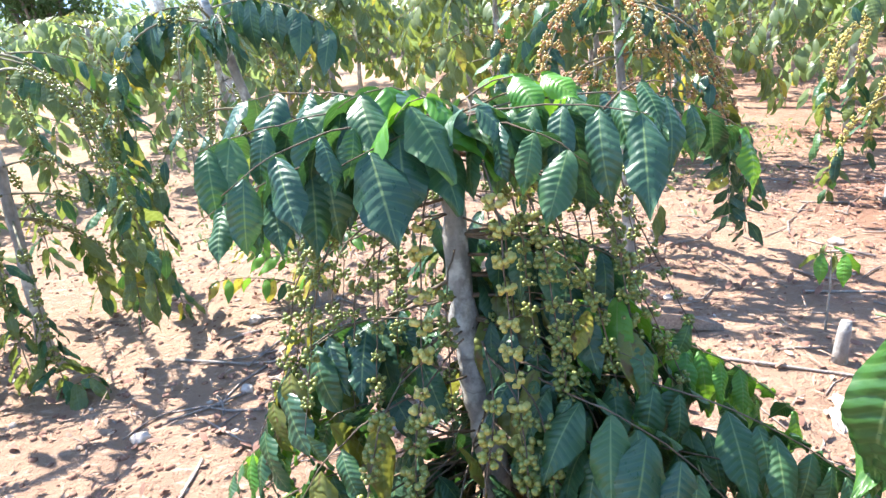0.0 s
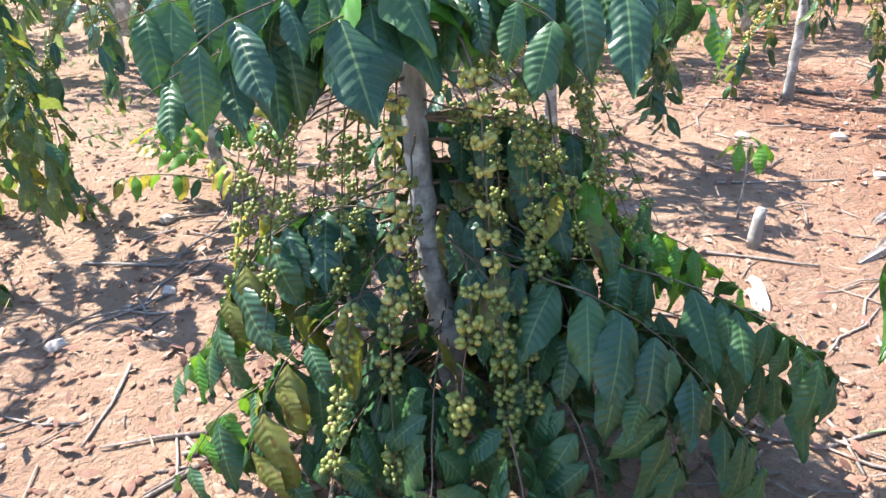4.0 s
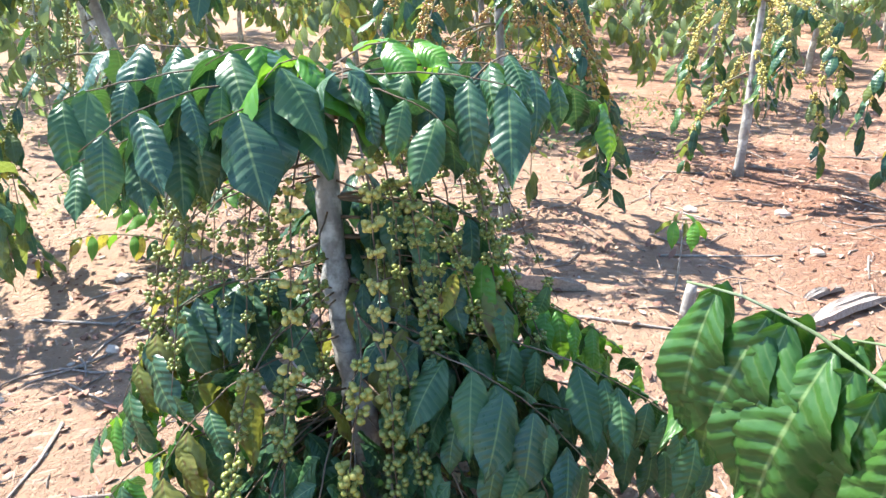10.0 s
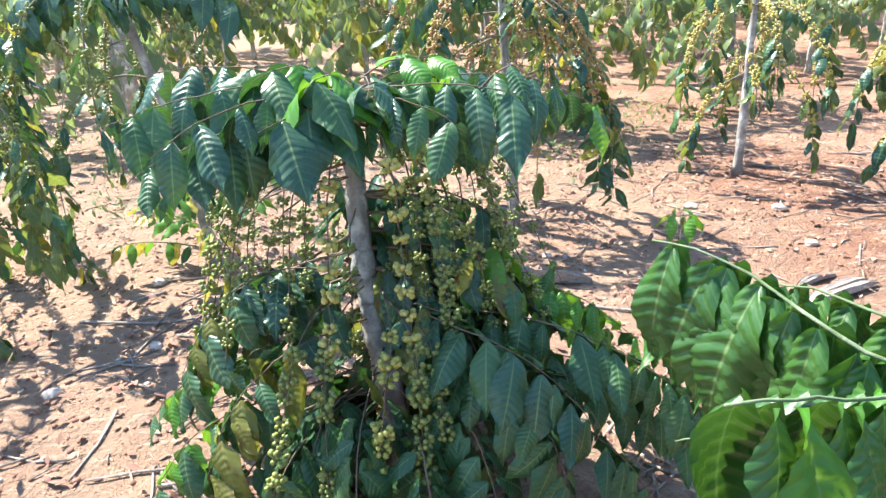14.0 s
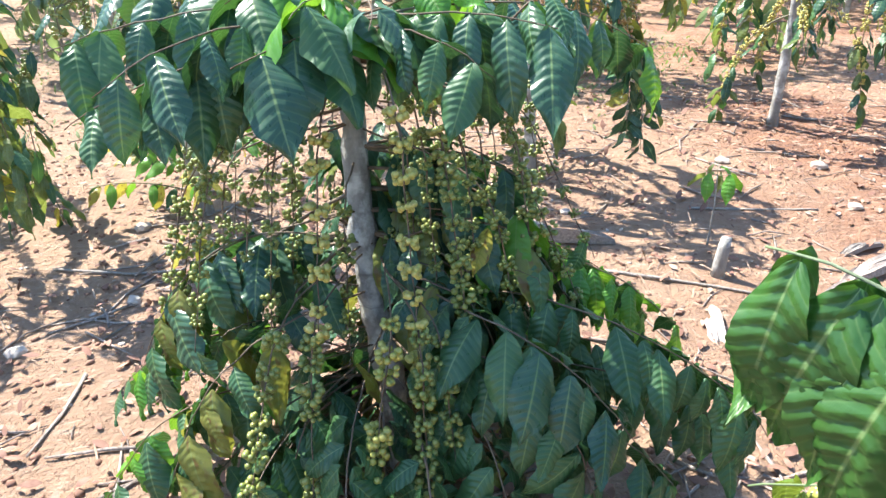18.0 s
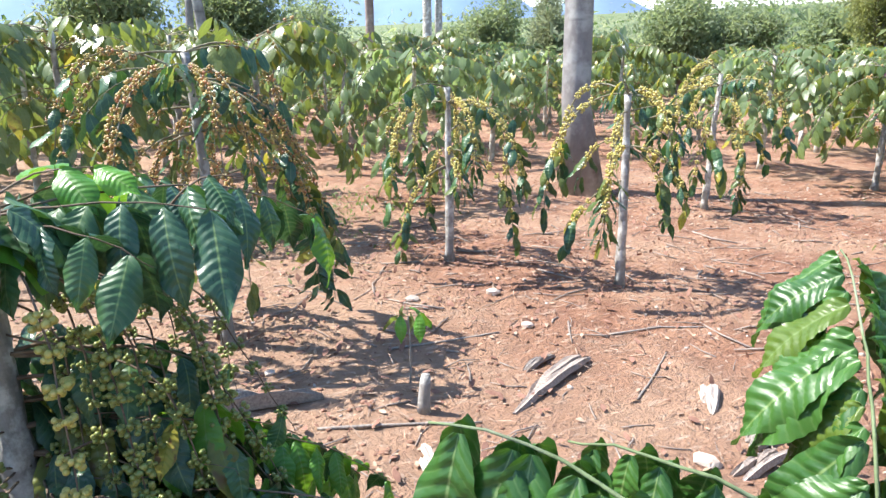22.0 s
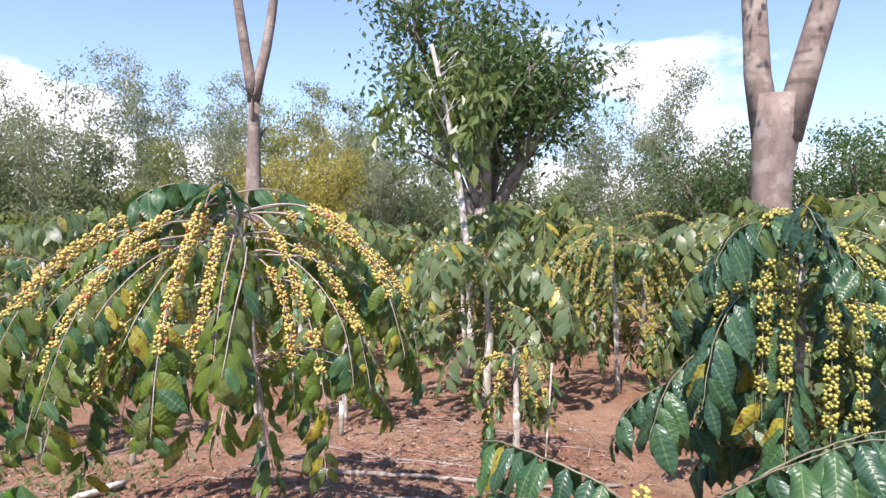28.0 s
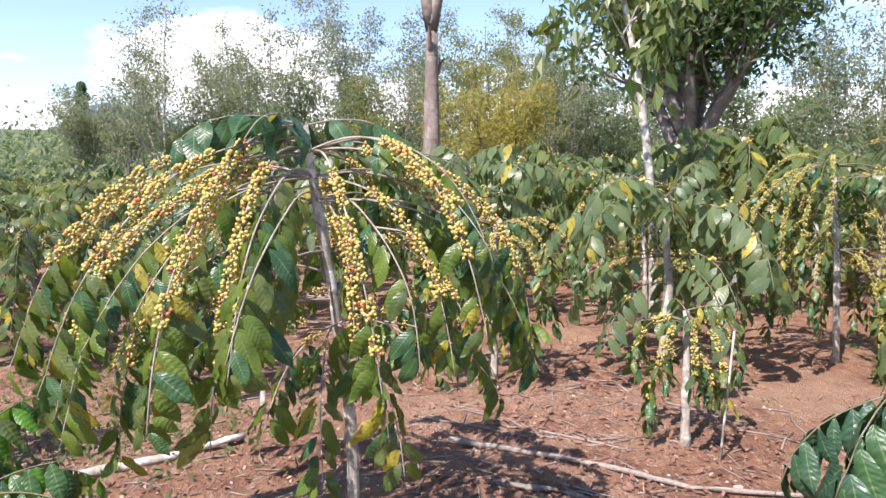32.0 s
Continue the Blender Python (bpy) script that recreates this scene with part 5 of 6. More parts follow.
def airy_tree(at, height, radius, label, rng, leafmat, leaves, spread, bark, split=0.22, stems=5, clump=0.24, leaf=0.10, twigs=11, low=2):
    """A tree whose trunk divides low into rising stems, with fine twigs and leaves in loose clumps along them."""
    tree = thing("shade_tree", at, label, "tree", "tall trees")
    base = [Vector((0.15 * radius * math.sin(5 * t), 0.15 * radius * math.cos(4 * t), height * split * t)) for t in (0, 0.25, 0.5, 0.75, 1.0)]
    part("trunk", tube("trunk", base, [radius * k for k in (1.35, 1.05, 1.0, 0.95, 0.9)], bark, 8, 0.08, rng), tree)
    knots = []
    for k in range(stems):
        a = 6.28 * k / stems + rng.uniform(-0.5, 0.5)
        reach = rng.uniform(0.25, 0.75) if k else 0.08
        top = height * (rng.uniform(0.68, 0.95) if k else 1.0) - height * split
        path = limb_path(base[-1] - Vector((0, 0, rng.uniform(0, 0.3) * height * split)), Vector((math.cos(a) * reach, math.sin(a) * reach, 1.0)), top, rng, 0.22, 0.12, 10)
        r = radius * rng.uniform(0.4, 0.6)
        limb = part("limb", tube("limb", path, [max(0.012, r * (1 - 0.85 * j / 10)) for j in range(11)], bark, 6), tree)
        heap = Heap()
        for q in range(twigs):
            i = min(10, low + int((10 - low) * (q + rng.random()) / twigs))
            b = q * 2.4 + rng.uniform(-0.5, 0.5)
            tw = limb_path(path[i], Vector((math.cos(b), math.sin(b), rng.uniform(0.1, 0.9))), spread * rng.uniform(0.28, 0.55) * (1.15 - 0.07 * i), rng, 0.4, 0.25, 5)
            v, f = tube_data(tw, [max(0.006, 0.3 * r * (1 - 0.75 * j / 5)) for j in range(6)], 3)
            heap.add(np.array([tuple(p) for p in v]), f, Matrix())
            knots += tw[2:]
        knots += path[6:]
        part("twig", heap.mesh("twig", bark), limb)["kind"] = "stuff"
    nr = np.random.RandomState(rng.randrange(99999))
    c = np.array([tuple(e) for e in knots])
    weight = nr.uniform(0.05, 1.0, len(c)) ** 1.6
    c = c[nr.choice(len(c), leaves, p=weight / weight.sum())] + nr.normal(0, clump, (leaves, 3)) * (1, 1, 0.7)
    way = nr.uniform(-1, 1, (leaves, 3)) + (0, 0, -0.3)
    ups = np.c_[nr.uniform(-1, 1, (leaves, 2)), np.ones(leaves)]
    part("crown", scatter("crown", leafmat, CARD, c, way, ups, leaf * nr.uniform(0.6, 1.35, (leaves, 1))), tree)
    return tree


def polar(az, d, lift=-0.1, eye=(0.3, -0.15)):
    x, y = eye[0] + d * math.sin(radians(az)), eye[1] + d * math.cos(radians(az))
    return on_ground(x, y, lift)


TR = random.Random(21)
tall_tree(on_ground(4.87, 5.56, -0.05), 11.0, 0.155, "straight tall tree with thick smooth grey trunk", TR, limbs=7, first=0.75, leaves=1500, spread=2.2, hold=0.9, foot=(0.13, -0.12))
tall_tree(polar(28.2, 16), 9.0, 0.12, "pale slim tree beside its twin trunk", TR, bark=BARK_PALE, limbs=6, first=0.7, leaves=900)
tall_tree(polar(29.1, 16.1), 9.0, 0.10, "pale slim twin tree with a straight trunk", TR, bark=BARK_PALE, limbs=5, first=0.7, leaves=700)
tall_tree(polar(23.9, 18), 9.0, 0.13, "dark straight trunk of a tall tree", TR, bark=BARK_BROWN, limbs=5, first=0.7, leaves=800)
tall_tree(polar(11.6, 12), 6.5, 0.10, "grey leaning tree with a thin crown", TR, lean=(-0.6, 0.0), limbs=7, first=0.5, leaves=600)
tall_tree(polar(10.2, 12.4), 6.0, 0.08, "grey slim tree with a thin crown", TR, lean=(0.3, 0.0), limbs=6, first=0.5, leaves=500)
tall_tree(polar(-19.2, 8.2), 5.5, 0.105, "pale leaning trunk rising out of the coffee", TR, bark=BARK_PALE, lean=(-0.9, 0.0), limbs=6, first=0.55, leaves=900)
tall_tree(polar(-22.6, 11), 6.5, 0.09, "slim pale tree behind the coffee rows", TR, bark=BARK_PALE, lean=(-0.4, 0.0), limbs=6, first=0.55, leaves=900)
tall_tree(polar(-4.0, 17), 6.5, 0.16, "dark trunk with a spreading crown", TR, bark=BARK_BROWN, limbs=9, leaves=2600, spread=2.4, leafmat=TREE_DARK)
NORTH_TREES = [  # direction, distance, height, spread, leaf, leaves, label
    (14.5, 24, 4.3, 2.2, HAZED_LEAF, 4200, "round dark green tree beyond the rows"),
    (5.5, 23, 4.2, 2.0, HAZED_LEAF, 3000, "low broad tree beyond the rows"),
    (20, 30, 3.6, 1.8, HAZED_LEAF, 2200, "soft green tree in the distance"),
    (33.5, 27, 3.4, 1.6, HAZED_LEAF, 2400, "soft green tree in the distance"),
    (38.0, 29, 4.0, 1.5, TREE_DRY, 2200, "grey-green feathery tree in the distance"),
    (47.8, 24, 3.4, 1.9, HAZED_LEAF, 3600, "dark bushy tree beyond the rows"),
    (51.5, 26, 3.0, 1.6, HAZED_LEAF, 2600, "dark bushy tree beyond the rows"),
    (60.4, 27, 5.2, 2.0, TREE_OLIVE, 2400, "tall yellowish-green tree beyond the rows"),
    (57.5, 30, 3.0, 1.6, HAZED_LEAF, 2200, "soft green tree in the distance"),
    (76.0, 27, 8.6, 2.2, TREE_DRY, 1300, "sparse grey tree with fine branches"),
    (79.5, 28, 5.4, 1.8, HAZED_LEAF, 1300, "green tree in the line behind the field"),
    (83.8, 26, 8.2, 2.2, TREE_DRY, 1500, "sparse grey tree with fine branches"),
    (86.2, 25, 5.2, 1.9, HAZED_LEAF, 1700, "green bushy tree in the line behind the field"),
]
FIELD_TREES = [  # direction, distance, height, spread, leaf, leaves, label
    (89.0, 29, 8.6, 2.0, TREE_DRY, 1500, "sparse grey tree with fine branches"),
    (93.6, 26, 8.0, 2.0, TREE_DRY, 1500, "sparse grey tree with fine branches"),
    (98.8, 22, 5.6, 1.5, TREE_GOLD, 900, "golden-leaved tree behind the bare trunk"),
    (102.4, 21, 5.4, 1.6, TREE_GOLD, 1100, "golden-leaved tree behind the coffee"),
    (106.0, 25, 6.6, 1.9, TREE_DRY, 1500, "sparse grey tree with fine branches"),
    (119.0, 24, 6.2, 1.9, HAZED_LEAF, 1700, "thin green tree behind the field"),
    (126.5, 26, 9.5, 2.4, TREE_DRY, 1900, "sparse grey tree with fine branches"),
    (131.5, 27, 8.0, 2.2, TREE_DRY, 1500, "sparse grey tree with fine branches"),
    (145, 24, 5.5, 2.6, TREE_DARK, 2600, "dark tree at the far edge"),
    (73.2, 30, 6.4, 1.9, TREE_DRY, 1500, "sparse grey tree with fine branches"),
    (81.4, 31, 7.6, 1.9, TREE_DRY, 1700, "sparse grey tree with fine branches"),
    (91.3, 24, 5.2, 1.6, TREE_OLIVE, 1500, "olive-green tree in the line behind the field"),
    (95.6, 30, 8.4, 1.9, TREE_DRY, 1900, "sparse grey tree with fine branches"),
]
EDGE_TREES = [  # direction, distance, height, spread, leaf, leaves, label
    (100.4, 29, 8.6, 2.0, TREE_OLIVE, 1600, "olive-green tree in the line behind the field"),
    (104.2, 28, 7.6, 1.9, TREE_DRY, 1900, "sparse grey tree with fine branches"),
    (108.6, 27, 6.0, 1.9, HAZED_LEAF, 1800, "thin green tree behind the field"),
    (110.8, 31, 7.6, 2.1, TREE_DRY, 1900, "sparse grey tree with fine branches"),
    (122.4, 30, 8.4, 2.1, TREE_DRY, 2000, "sparse grey tree with fine branches"),
    (129.0, 23, 4.6, 1.9, HAZED_LEAF, 1700, "low green tree behind the field"),
    (134.5, 26, 5.4, 2.0, HAZED_LEAF, 1900, "low green tree behind the field"),
    (140.5, 28, 6.4, 2.4, TREE_DARK, 2200, "dark tree at the far edge"),
    (70.5, 32, 5.0, 2.0, TREE_DRY, 1400, "grey-green shrub tree on the slope"),
    (-12, 24, 5.2, 2.4, HAZED_LEAF, 2600, "green tree behind the coffee rows"),
    (-30, 20, 5.2, 2.4, TREE_DARK, 2600, "dark green tree behind the coffee rows"),
    (-40, 22, 6.0, 2.6, HAZED_LEAF, 2400, "green tree behind the coffee rows"),
]
# the round trees wear the leaf colour paled for haze
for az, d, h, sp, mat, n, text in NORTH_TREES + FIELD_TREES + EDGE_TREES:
    dry, round_ = mat is TREE_DRY, mat in (HAZED_LEAF, TREE_DARK)
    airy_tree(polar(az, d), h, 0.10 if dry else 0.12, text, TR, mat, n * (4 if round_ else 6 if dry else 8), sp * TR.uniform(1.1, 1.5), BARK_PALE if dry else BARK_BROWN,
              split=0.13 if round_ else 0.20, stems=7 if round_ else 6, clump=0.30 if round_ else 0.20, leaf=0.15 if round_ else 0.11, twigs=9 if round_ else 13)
# the bare forked trunk, the dark broad tree, the two-stemmed tree and the dead tree
tall_tree(polar(97.1, 14.2), 9.0, 0.23, "bare pinkish-grey trunk forking high up", TR, bark=BARK_BROWN, limbs=2, first=0.8, leaves=0, fork=2, hold=0.5, spread=1.0)
airy_tree(polar(115.2, 17.5), 9.0, 0.34, "broad dark tree with heavy drooping foliage", TR, TREE_DARK, 13000, 5.8, BARK_BROWN, split=0.30, stems=8, clump=0.42, leaf=0.19, twigs=12, low=4)


def twin_tree(at, across):
    """A thick trunk that divides into two heavy stems with flat tiers of foliage high above."""
    tree = thing("shade_tree", at, "thick two-stemmed tree with flat spreading tiers", "tree", "tall trees")
    side = Vector((*across, 0)).normalized()
    part("trunk", tube("trunk", [Vector((0, 0, z)) + side * 0.03 * math.sin(2 * z) for z in (0, 0.5, 1.2, 2.0, 2.8, 3.4, 3.9)], [0.34, 0.28, 0.26, 0.255, 0.27, 0.31, 0.30], BARK_BROWN, 14, 0.08, TR), tree)
    tips = []
    for pts, r in (([(-0.10, 3.3), (-0.22, 4.2), (-0.30, 5.4), (-0.38, 7.0), (-0.55, 8.4)], 0.19), ([(0.14, 3.3), (0.36, 4.2), (0.66, 5.4), (1.05, 7.0), (1.5, 8.4)], 0.20)):
        way = [side * u + Vector((0.04 * math.sin(3 * z), 0, z)) for u, z in pts]
        limb = part("limb", tube("limb", way, [r * k for k in (1.05, 0.95, 0.85, 0.7, 0.5)], BARK_BROWN, 11, 0.08, TR), tree)
        for k in range(7):
            a = k * 0.9 + TR.uniform(-0.3, 0.3)
            tw = limb_path(way[3 + k % 2], Vector((math.cos(a), math.sin(a), 0.12)), TR.uniform(2.2, 3.6), TR, 0.25, 0.05, 7)
            part("twig", tube("twig", tw, [0.07 * (1 - 0.8 * j / 7) + 0.008 for j in range(8)], BARK_BROWN, 5), limb)
            tips += tw[3:]
    nr = np.random.RandomState(5)
    n = 7000
    c = np.array([tuple(p) for p in tips])[nr.randint(len(tips), size=n)] + nr.normal(0, 0.5, (n, 3)) * (1, 1, 0.22)
    part("crown", scatter("crown", TREE_DARK, CARD, c, nr.uniform(-1, 1, (n, 3)), np.c_[nr.uniform(-0.5, 0.5, (n, 2)), np.ones(n)], 0.14 * nr.uniform(0.6, 1.3, (n, 1))), tree)


twin_tree(polar(137.0, 10.8), (-0.73, -0.68))
for az, d, h in ((133.5, 21, 5.4), (142.5, 19, 5.0), (148.0, 22, 6.0)):
    airy_tree(polar(az, d), h, 0.14, "feathery dark tree with layered tiers behind the coffee", TR, TREE_DARK, 6500, 3.4, BARK_BROWN, split=0.3, stems=6, clump=0.26, leaf=0.12)


def dead_tree(at, across):
    """A leaning dead trunk with a bent bare limb; across is the level direction in which it leans."""
    tree = thing("dead_tree", at, "leaning dead tree with bare crooked limbs", "tree", "tall trees")
    side = Vector((*across, 0)).normalized()

    def bend(points):
        return [side * (u - 0.25) + Vector((0.05 * math.sin(7 * z), 0, z)) for u, z in points]

    part("trunk", tube("trunk", bend([(-0.25, 0), (-0.2, 0.9), (-0.08, 1.8), (0.16, 2.5), (0.38, 3.0), (0.52, 3.4), (0.48, 3.9), (0.46, 4.3), (0.55, 4.75)]),
                       [0.13, 0.10, 0.09, 0.085, 0.08, 0.08, 0.075, 0.07, 0.06], BARK_BROWN, 9, 0.2, TR), tree)
    for pts, r in (([(0.55, 4.7), (0.72, 5.0), (0.98, 5.2), (1.3, 5.35), (1.62, 5.55)], 0.055), ([(0.5, 4.5), (0.3, 4.9), (0.22, 5.3), (0.05, 5.7)], 0.03),
                   ([(0.42, 4.1), (0.2, 4.3), (0.02, 4.75)], 0.025), ([(0.72, 5.0), (0.76, 5.3), (0.74, 5.5)], 0.02)):
        limb = part("limb", tube("limb", bend(pts), [r * (1 - 0.6 * i / len(pts)) for i in range(len(pts))], BARK_BROWN, 6, 0.2, TR), tree)
        for k in range(4):
            p = Vector(bend(pts)[-1 - k % 2])
            q = [p, p + side * TR.uniform(-0.25, 0.35) + Vector((0, 0, TR.uniform(0.05, 0.25))), p + side * TR.uniform(-0.4, 0.6) + Vector((0, 0, TR.uniform(0.2, 0.6)))]
            part("twig", tube("twig", q, [0.012, 0.009, 0.005], BARK_BROWN, 4), limb)


dead_tree(polar(65.6, 13.0), (0.41, -0.91))
tall_tree(on_ground(8.75, -4.05, -0.05), 4.6, 0.06, "thin whitish stem with a few drooping sprays", TR, bark=BARK_PALE, leafmat=LEAF_SUN, limbs=6, first=0.7, leaves=420, spread=0.9, leaf=0.2, puff=0.3, droop=0.8, lean=(0.2, 0.55), hold=0.95)
shrub = tall_tree(polar(63.4, 12.2), 1.7, 0.03, "purple-leaved shrub among the coffee", TR, name="purple_shrub", category="shrub", leafmat=PURPLE, limbs=7, first=0.3, leaves=700, spread=0.6, leaf=0.12, puff=0.25)
conifer = thing("conifer", polar(69.4, 62, -0.5), "small dark conifer on the far slope", "tree", "tall trees")
part("trunk", tube("trunk", [(0, 0, 0), (0, 0, 3), (0, 0, 6)], [0.2, 0.12, 0.03], BARK_BROWN, 7), conifer)
heap = Heap()
for k in range(1500):
    z = TR.uniform(0.08, 1.0)
    a, r = TR.uniform(0, 6.28), 1.9 * (1 - z) ** 0.8 * (0.75 + 0.25 * math.sin(z * 40)) * TR.uniform(0.3, 1.0)
    p = Vector((r * math.cos(a), r * math.sin(a), z * 6 - 0.1 * r))
    heap.add(CHIP_LEAF[0][0], CHIP_LEAF[0][1], Matrix.Translation(p) @ frame_of(Vector((math.cos(a), math.sin(a), -0.3)), Vector((0, 0, 1))) @ Matrix.Scale(0.4, 4), CHIP_LEAF[0][2])
part("crown", heap.mesh("crown", TREE_DARK), conifer)

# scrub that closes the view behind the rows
# the green scrub has haze painted in through its pale leaf colour
for mat, n, text, seed in ((HAZED_LEAF, 60000, "green scrub along the far edge of the field", 1), (TREE_DRY, 30000, "grey-green scrub along the far edge of the field", 2), (TREE_DARK, 26000, "dark scrub along the far edge of the field", 3)):
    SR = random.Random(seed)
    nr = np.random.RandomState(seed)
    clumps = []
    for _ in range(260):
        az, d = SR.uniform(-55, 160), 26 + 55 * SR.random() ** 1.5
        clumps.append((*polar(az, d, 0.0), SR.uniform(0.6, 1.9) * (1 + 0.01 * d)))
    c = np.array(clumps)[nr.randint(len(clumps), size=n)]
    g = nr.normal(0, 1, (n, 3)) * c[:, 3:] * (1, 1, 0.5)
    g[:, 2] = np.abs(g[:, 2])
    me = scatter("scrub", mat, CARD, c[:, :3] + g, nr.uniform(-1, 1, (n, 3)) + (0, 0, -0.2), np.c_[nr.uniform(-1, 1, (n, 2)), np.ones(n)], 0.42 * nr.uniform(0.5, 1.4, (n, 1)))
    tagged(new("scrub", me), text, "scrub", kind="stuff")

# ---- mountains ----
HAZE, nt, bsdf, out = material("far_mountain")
# distance haze is painted into the ridge as its blue base colour
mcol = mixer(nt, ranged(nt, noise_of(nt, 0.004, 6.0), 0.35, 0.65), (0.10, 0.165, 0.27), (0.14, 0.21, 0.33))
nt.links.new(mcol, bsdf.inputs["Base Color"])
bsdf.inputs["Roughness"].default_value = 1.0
mv, mf, rows = [], [], 60
for i in range(241):
    az = -90 + i
    peak = 2.9 * math.exp(-((az - 32) / 4.5) ** 2) + 2.6 * math.exp(-((az - 42.3) / 3.2) ** 2) + 2.0 * math.exp(-((az - 22) / 9.0) ** 2) + 3.4 * math.exp(-((az - 71) / 5.5) ** 2)
    peak += 3.0 * math.exp(-((az - 5) / 9.0) ** 2) + 2.0 + 0.5 * noise.noise(Vector((az * 0.35, 0, 0))) + 0.35 * noise.noise(Vector((az * 1.1, 3, 0)))
    for j in range(13):
        f = j / 12
        d = 1350 - 450 * (1 - f) if f < 1 else 1400
        z = 1350 * math.tan(radians(peak)) * f ** 0.8 + 14 * noise.noise(Vector((az * 0.5, f * 5, 1))) * f - 10 * (1 - f)
        mv.append((d * math.sin(radians(az)), d * math.cos(radians(az)), z))
for i in range(240):
    for j in range(12):
        a = i * 13 + j
        mf.append((a, a + 13, a + 14, a + 1))
tagged(new("backdrop", mesh_of("backdrop", mv, mf, HAZE)), "forested mountain ridge far away, coloured blue for haze", "mountain", kind="structure")

# ---- things on the soil ----
LR = random.Random(31)


def plank_mesh(length, wide, thick, mat, rng, bend=0.02):
    """A split weathered piece of wood with ragged ends along x."""
    n, v, f = 9, [], []
    for i in range(n):
        t = i / (n - 1)
        x = (t - 0.5) * length
        e = 0.35 + 0.65 * min(1, 6 * t, 6 * (1 - t)) * rng.uniform(0.85, 1.0)
        for a, b in ((-1, 0), (-0.55, 1), (0.1, 0.85), (0.6, 1), (1, 0.1), (0, -0.3)):
            v.append((x + rng.uniform(-0.01, 0.01), a * wide * 0.5 * e * rng.uniform(0.85, 1.1), b * thick * e * rng.uniform(0.8, 1.1) + bend * math.sin(3 * t)))
    for i in range(n - 1):
        for k in range(6):
            f.append((i * 6 + k, i * 6 + (k + 1) % 6, (i + 1) * 6 + (k + 1) % 6, (i + 1) * 6 + k))
    f += [tuple(range(6))[::-1], tuple((n - 1) * 6 + k for k in range(6))]
    return mesh_of("plank", v, f, mat, smooth=False)


def lay(name, a, b, wide, thick, mat, label, category, shards=3):
    a, b = Vector(a), Vector(b)
    mid, L = (a + b) / 2, (b - a).length
    ob = thing(name, on_ground(mid.x, mid.y, -0.004), label, category, "dead wood")
    ob.rotation_euler = (0, 0, math.atan2(b.y - a.y, b.x - a.x))
    for k in range(shards):
        l = L * (1.0 if k == 0 else LR.uniform(0.45, 0.85))
        w = wide * (1.7 / shards) * LR.uniform(0.8, 1.2)
        m = pose(LR.uniform(-0.5, 0.5) * (L - l), (k - (shards - 1) / 2) * wide / shards, 0.0, LR.uniform(-8, 8), LR.uniform(-0.8, 0.8), LR.uniform(-1.2, 1.2))
        part("splinter", plank_mesh(l, w, thick * LR.uniform(0.6, 1.0), mat, LR), ob, m)
    return ob


lay("split_log", (1.65, 2.06, 0), (2.29, 2.34, 0), 0.075, 0.045, GREY_WOOD, "bleached split log lying on the soil", "log", 2)
lay("split_log", (1.94, 2.37, 0), (2.18, 2.46, 0), 0.045, 0.03, DEAD, "thin brown split stick beside the log", "stick")
lay("wood_chip", (1.13, 1.78, 0), (1.20, 2.02, 0), 0.045, 0.02, BLEACHED, "whitish wood chip on the soil", "wood", 2)
lay("log", (0.45, 2.66, 0), (1.02, 2.56, 0), 0.08, 0.06, DEAD, "grey rotten log in the shade", "log")
lay("wood_chip", (2.36, 1.66, 0), (2.58, 1.84, 0), 0.06, 0.02, BLEACHED, "whitish wood chip on the soil", "wood", 2)
lay("split_log", (2.30, 1.42, 0), (2.78, 1.52, 0), 0.08, 0.06, DEAD, "short broken log on the soil", "log")
lay("split_log", (2.05, 1.30, 0), (2.42, 1.34, 0), 0.06, 0.04, GREY_WOOD, "pale broken branch piece on the soil", "wood")
lay("log", (3.05, 1.10, 0), (3.32, 0.92, 0), 0.09, 0.07, DEAD, "short grey log near the young plant", "log")


def round_log(name, pts, r, mat, label, category="branch"):
    pts = [on_ground(x, y, r * 0.8 + z) for x, y, z in pts]
    fine = []
    for i in range(len(pts) - 1):
        for k in range(5):
            fine.append(pts[i].lerp(pts[i + 1], k / 5) + Vector((LR.uniform(-1, 1), LR.uniform(-1, 1), LR.uniform(-0.4, 0.4))) * r * 0.4)
    fine.append(pts[-1])
    n = len(fine)
    return tagged(new(name, tube(name, fine, [r * (1 - 0.45 * i / n) * LR.uniform(0.9, 1.1) for i in range(n)], mat, 8, 0.1, LR)), label, category, "dead wood")


round_log("fallen_branch", [(4.85, 1.30, 0), (5.05, 0.85, 0), (5.25, 0.40, 0), (5.50, -0.05, 0.02)], 0.035, BARK_PALE, "pale fallen branch lying on the soil")
round_log("fallen_branch", [(5.42, -1.35, 0), (5.25, -1.75, 0), (4.95, -2.25, 0), (4.60, -2.62, 0), (4.45, -3.3, 0)], 0.022, DEAD, "long grey fallen branch on the soil")
round_log("fallen_branch", [(4.75, -1.55, 0), (4.62, -1.95, 0), (4.40, -2.10, 0)], 0.02, DEAD, "short crooked fallen branch on the soil")
round_log("fallen_branch", [(6.2, 2.6, 0), (6.0, 2.1, 0), (5.75, 1.7, 0)], 0.025, BARK_PALE, "pale fallen branch behind the trees")
round_log("fallen_branch", [(2.75, 0.42, 0), (3.05, 0.52, 0.01), (3.36, 0.62, 0.05)], 0.014, DEAD, "thin fallen branch at the young plant")
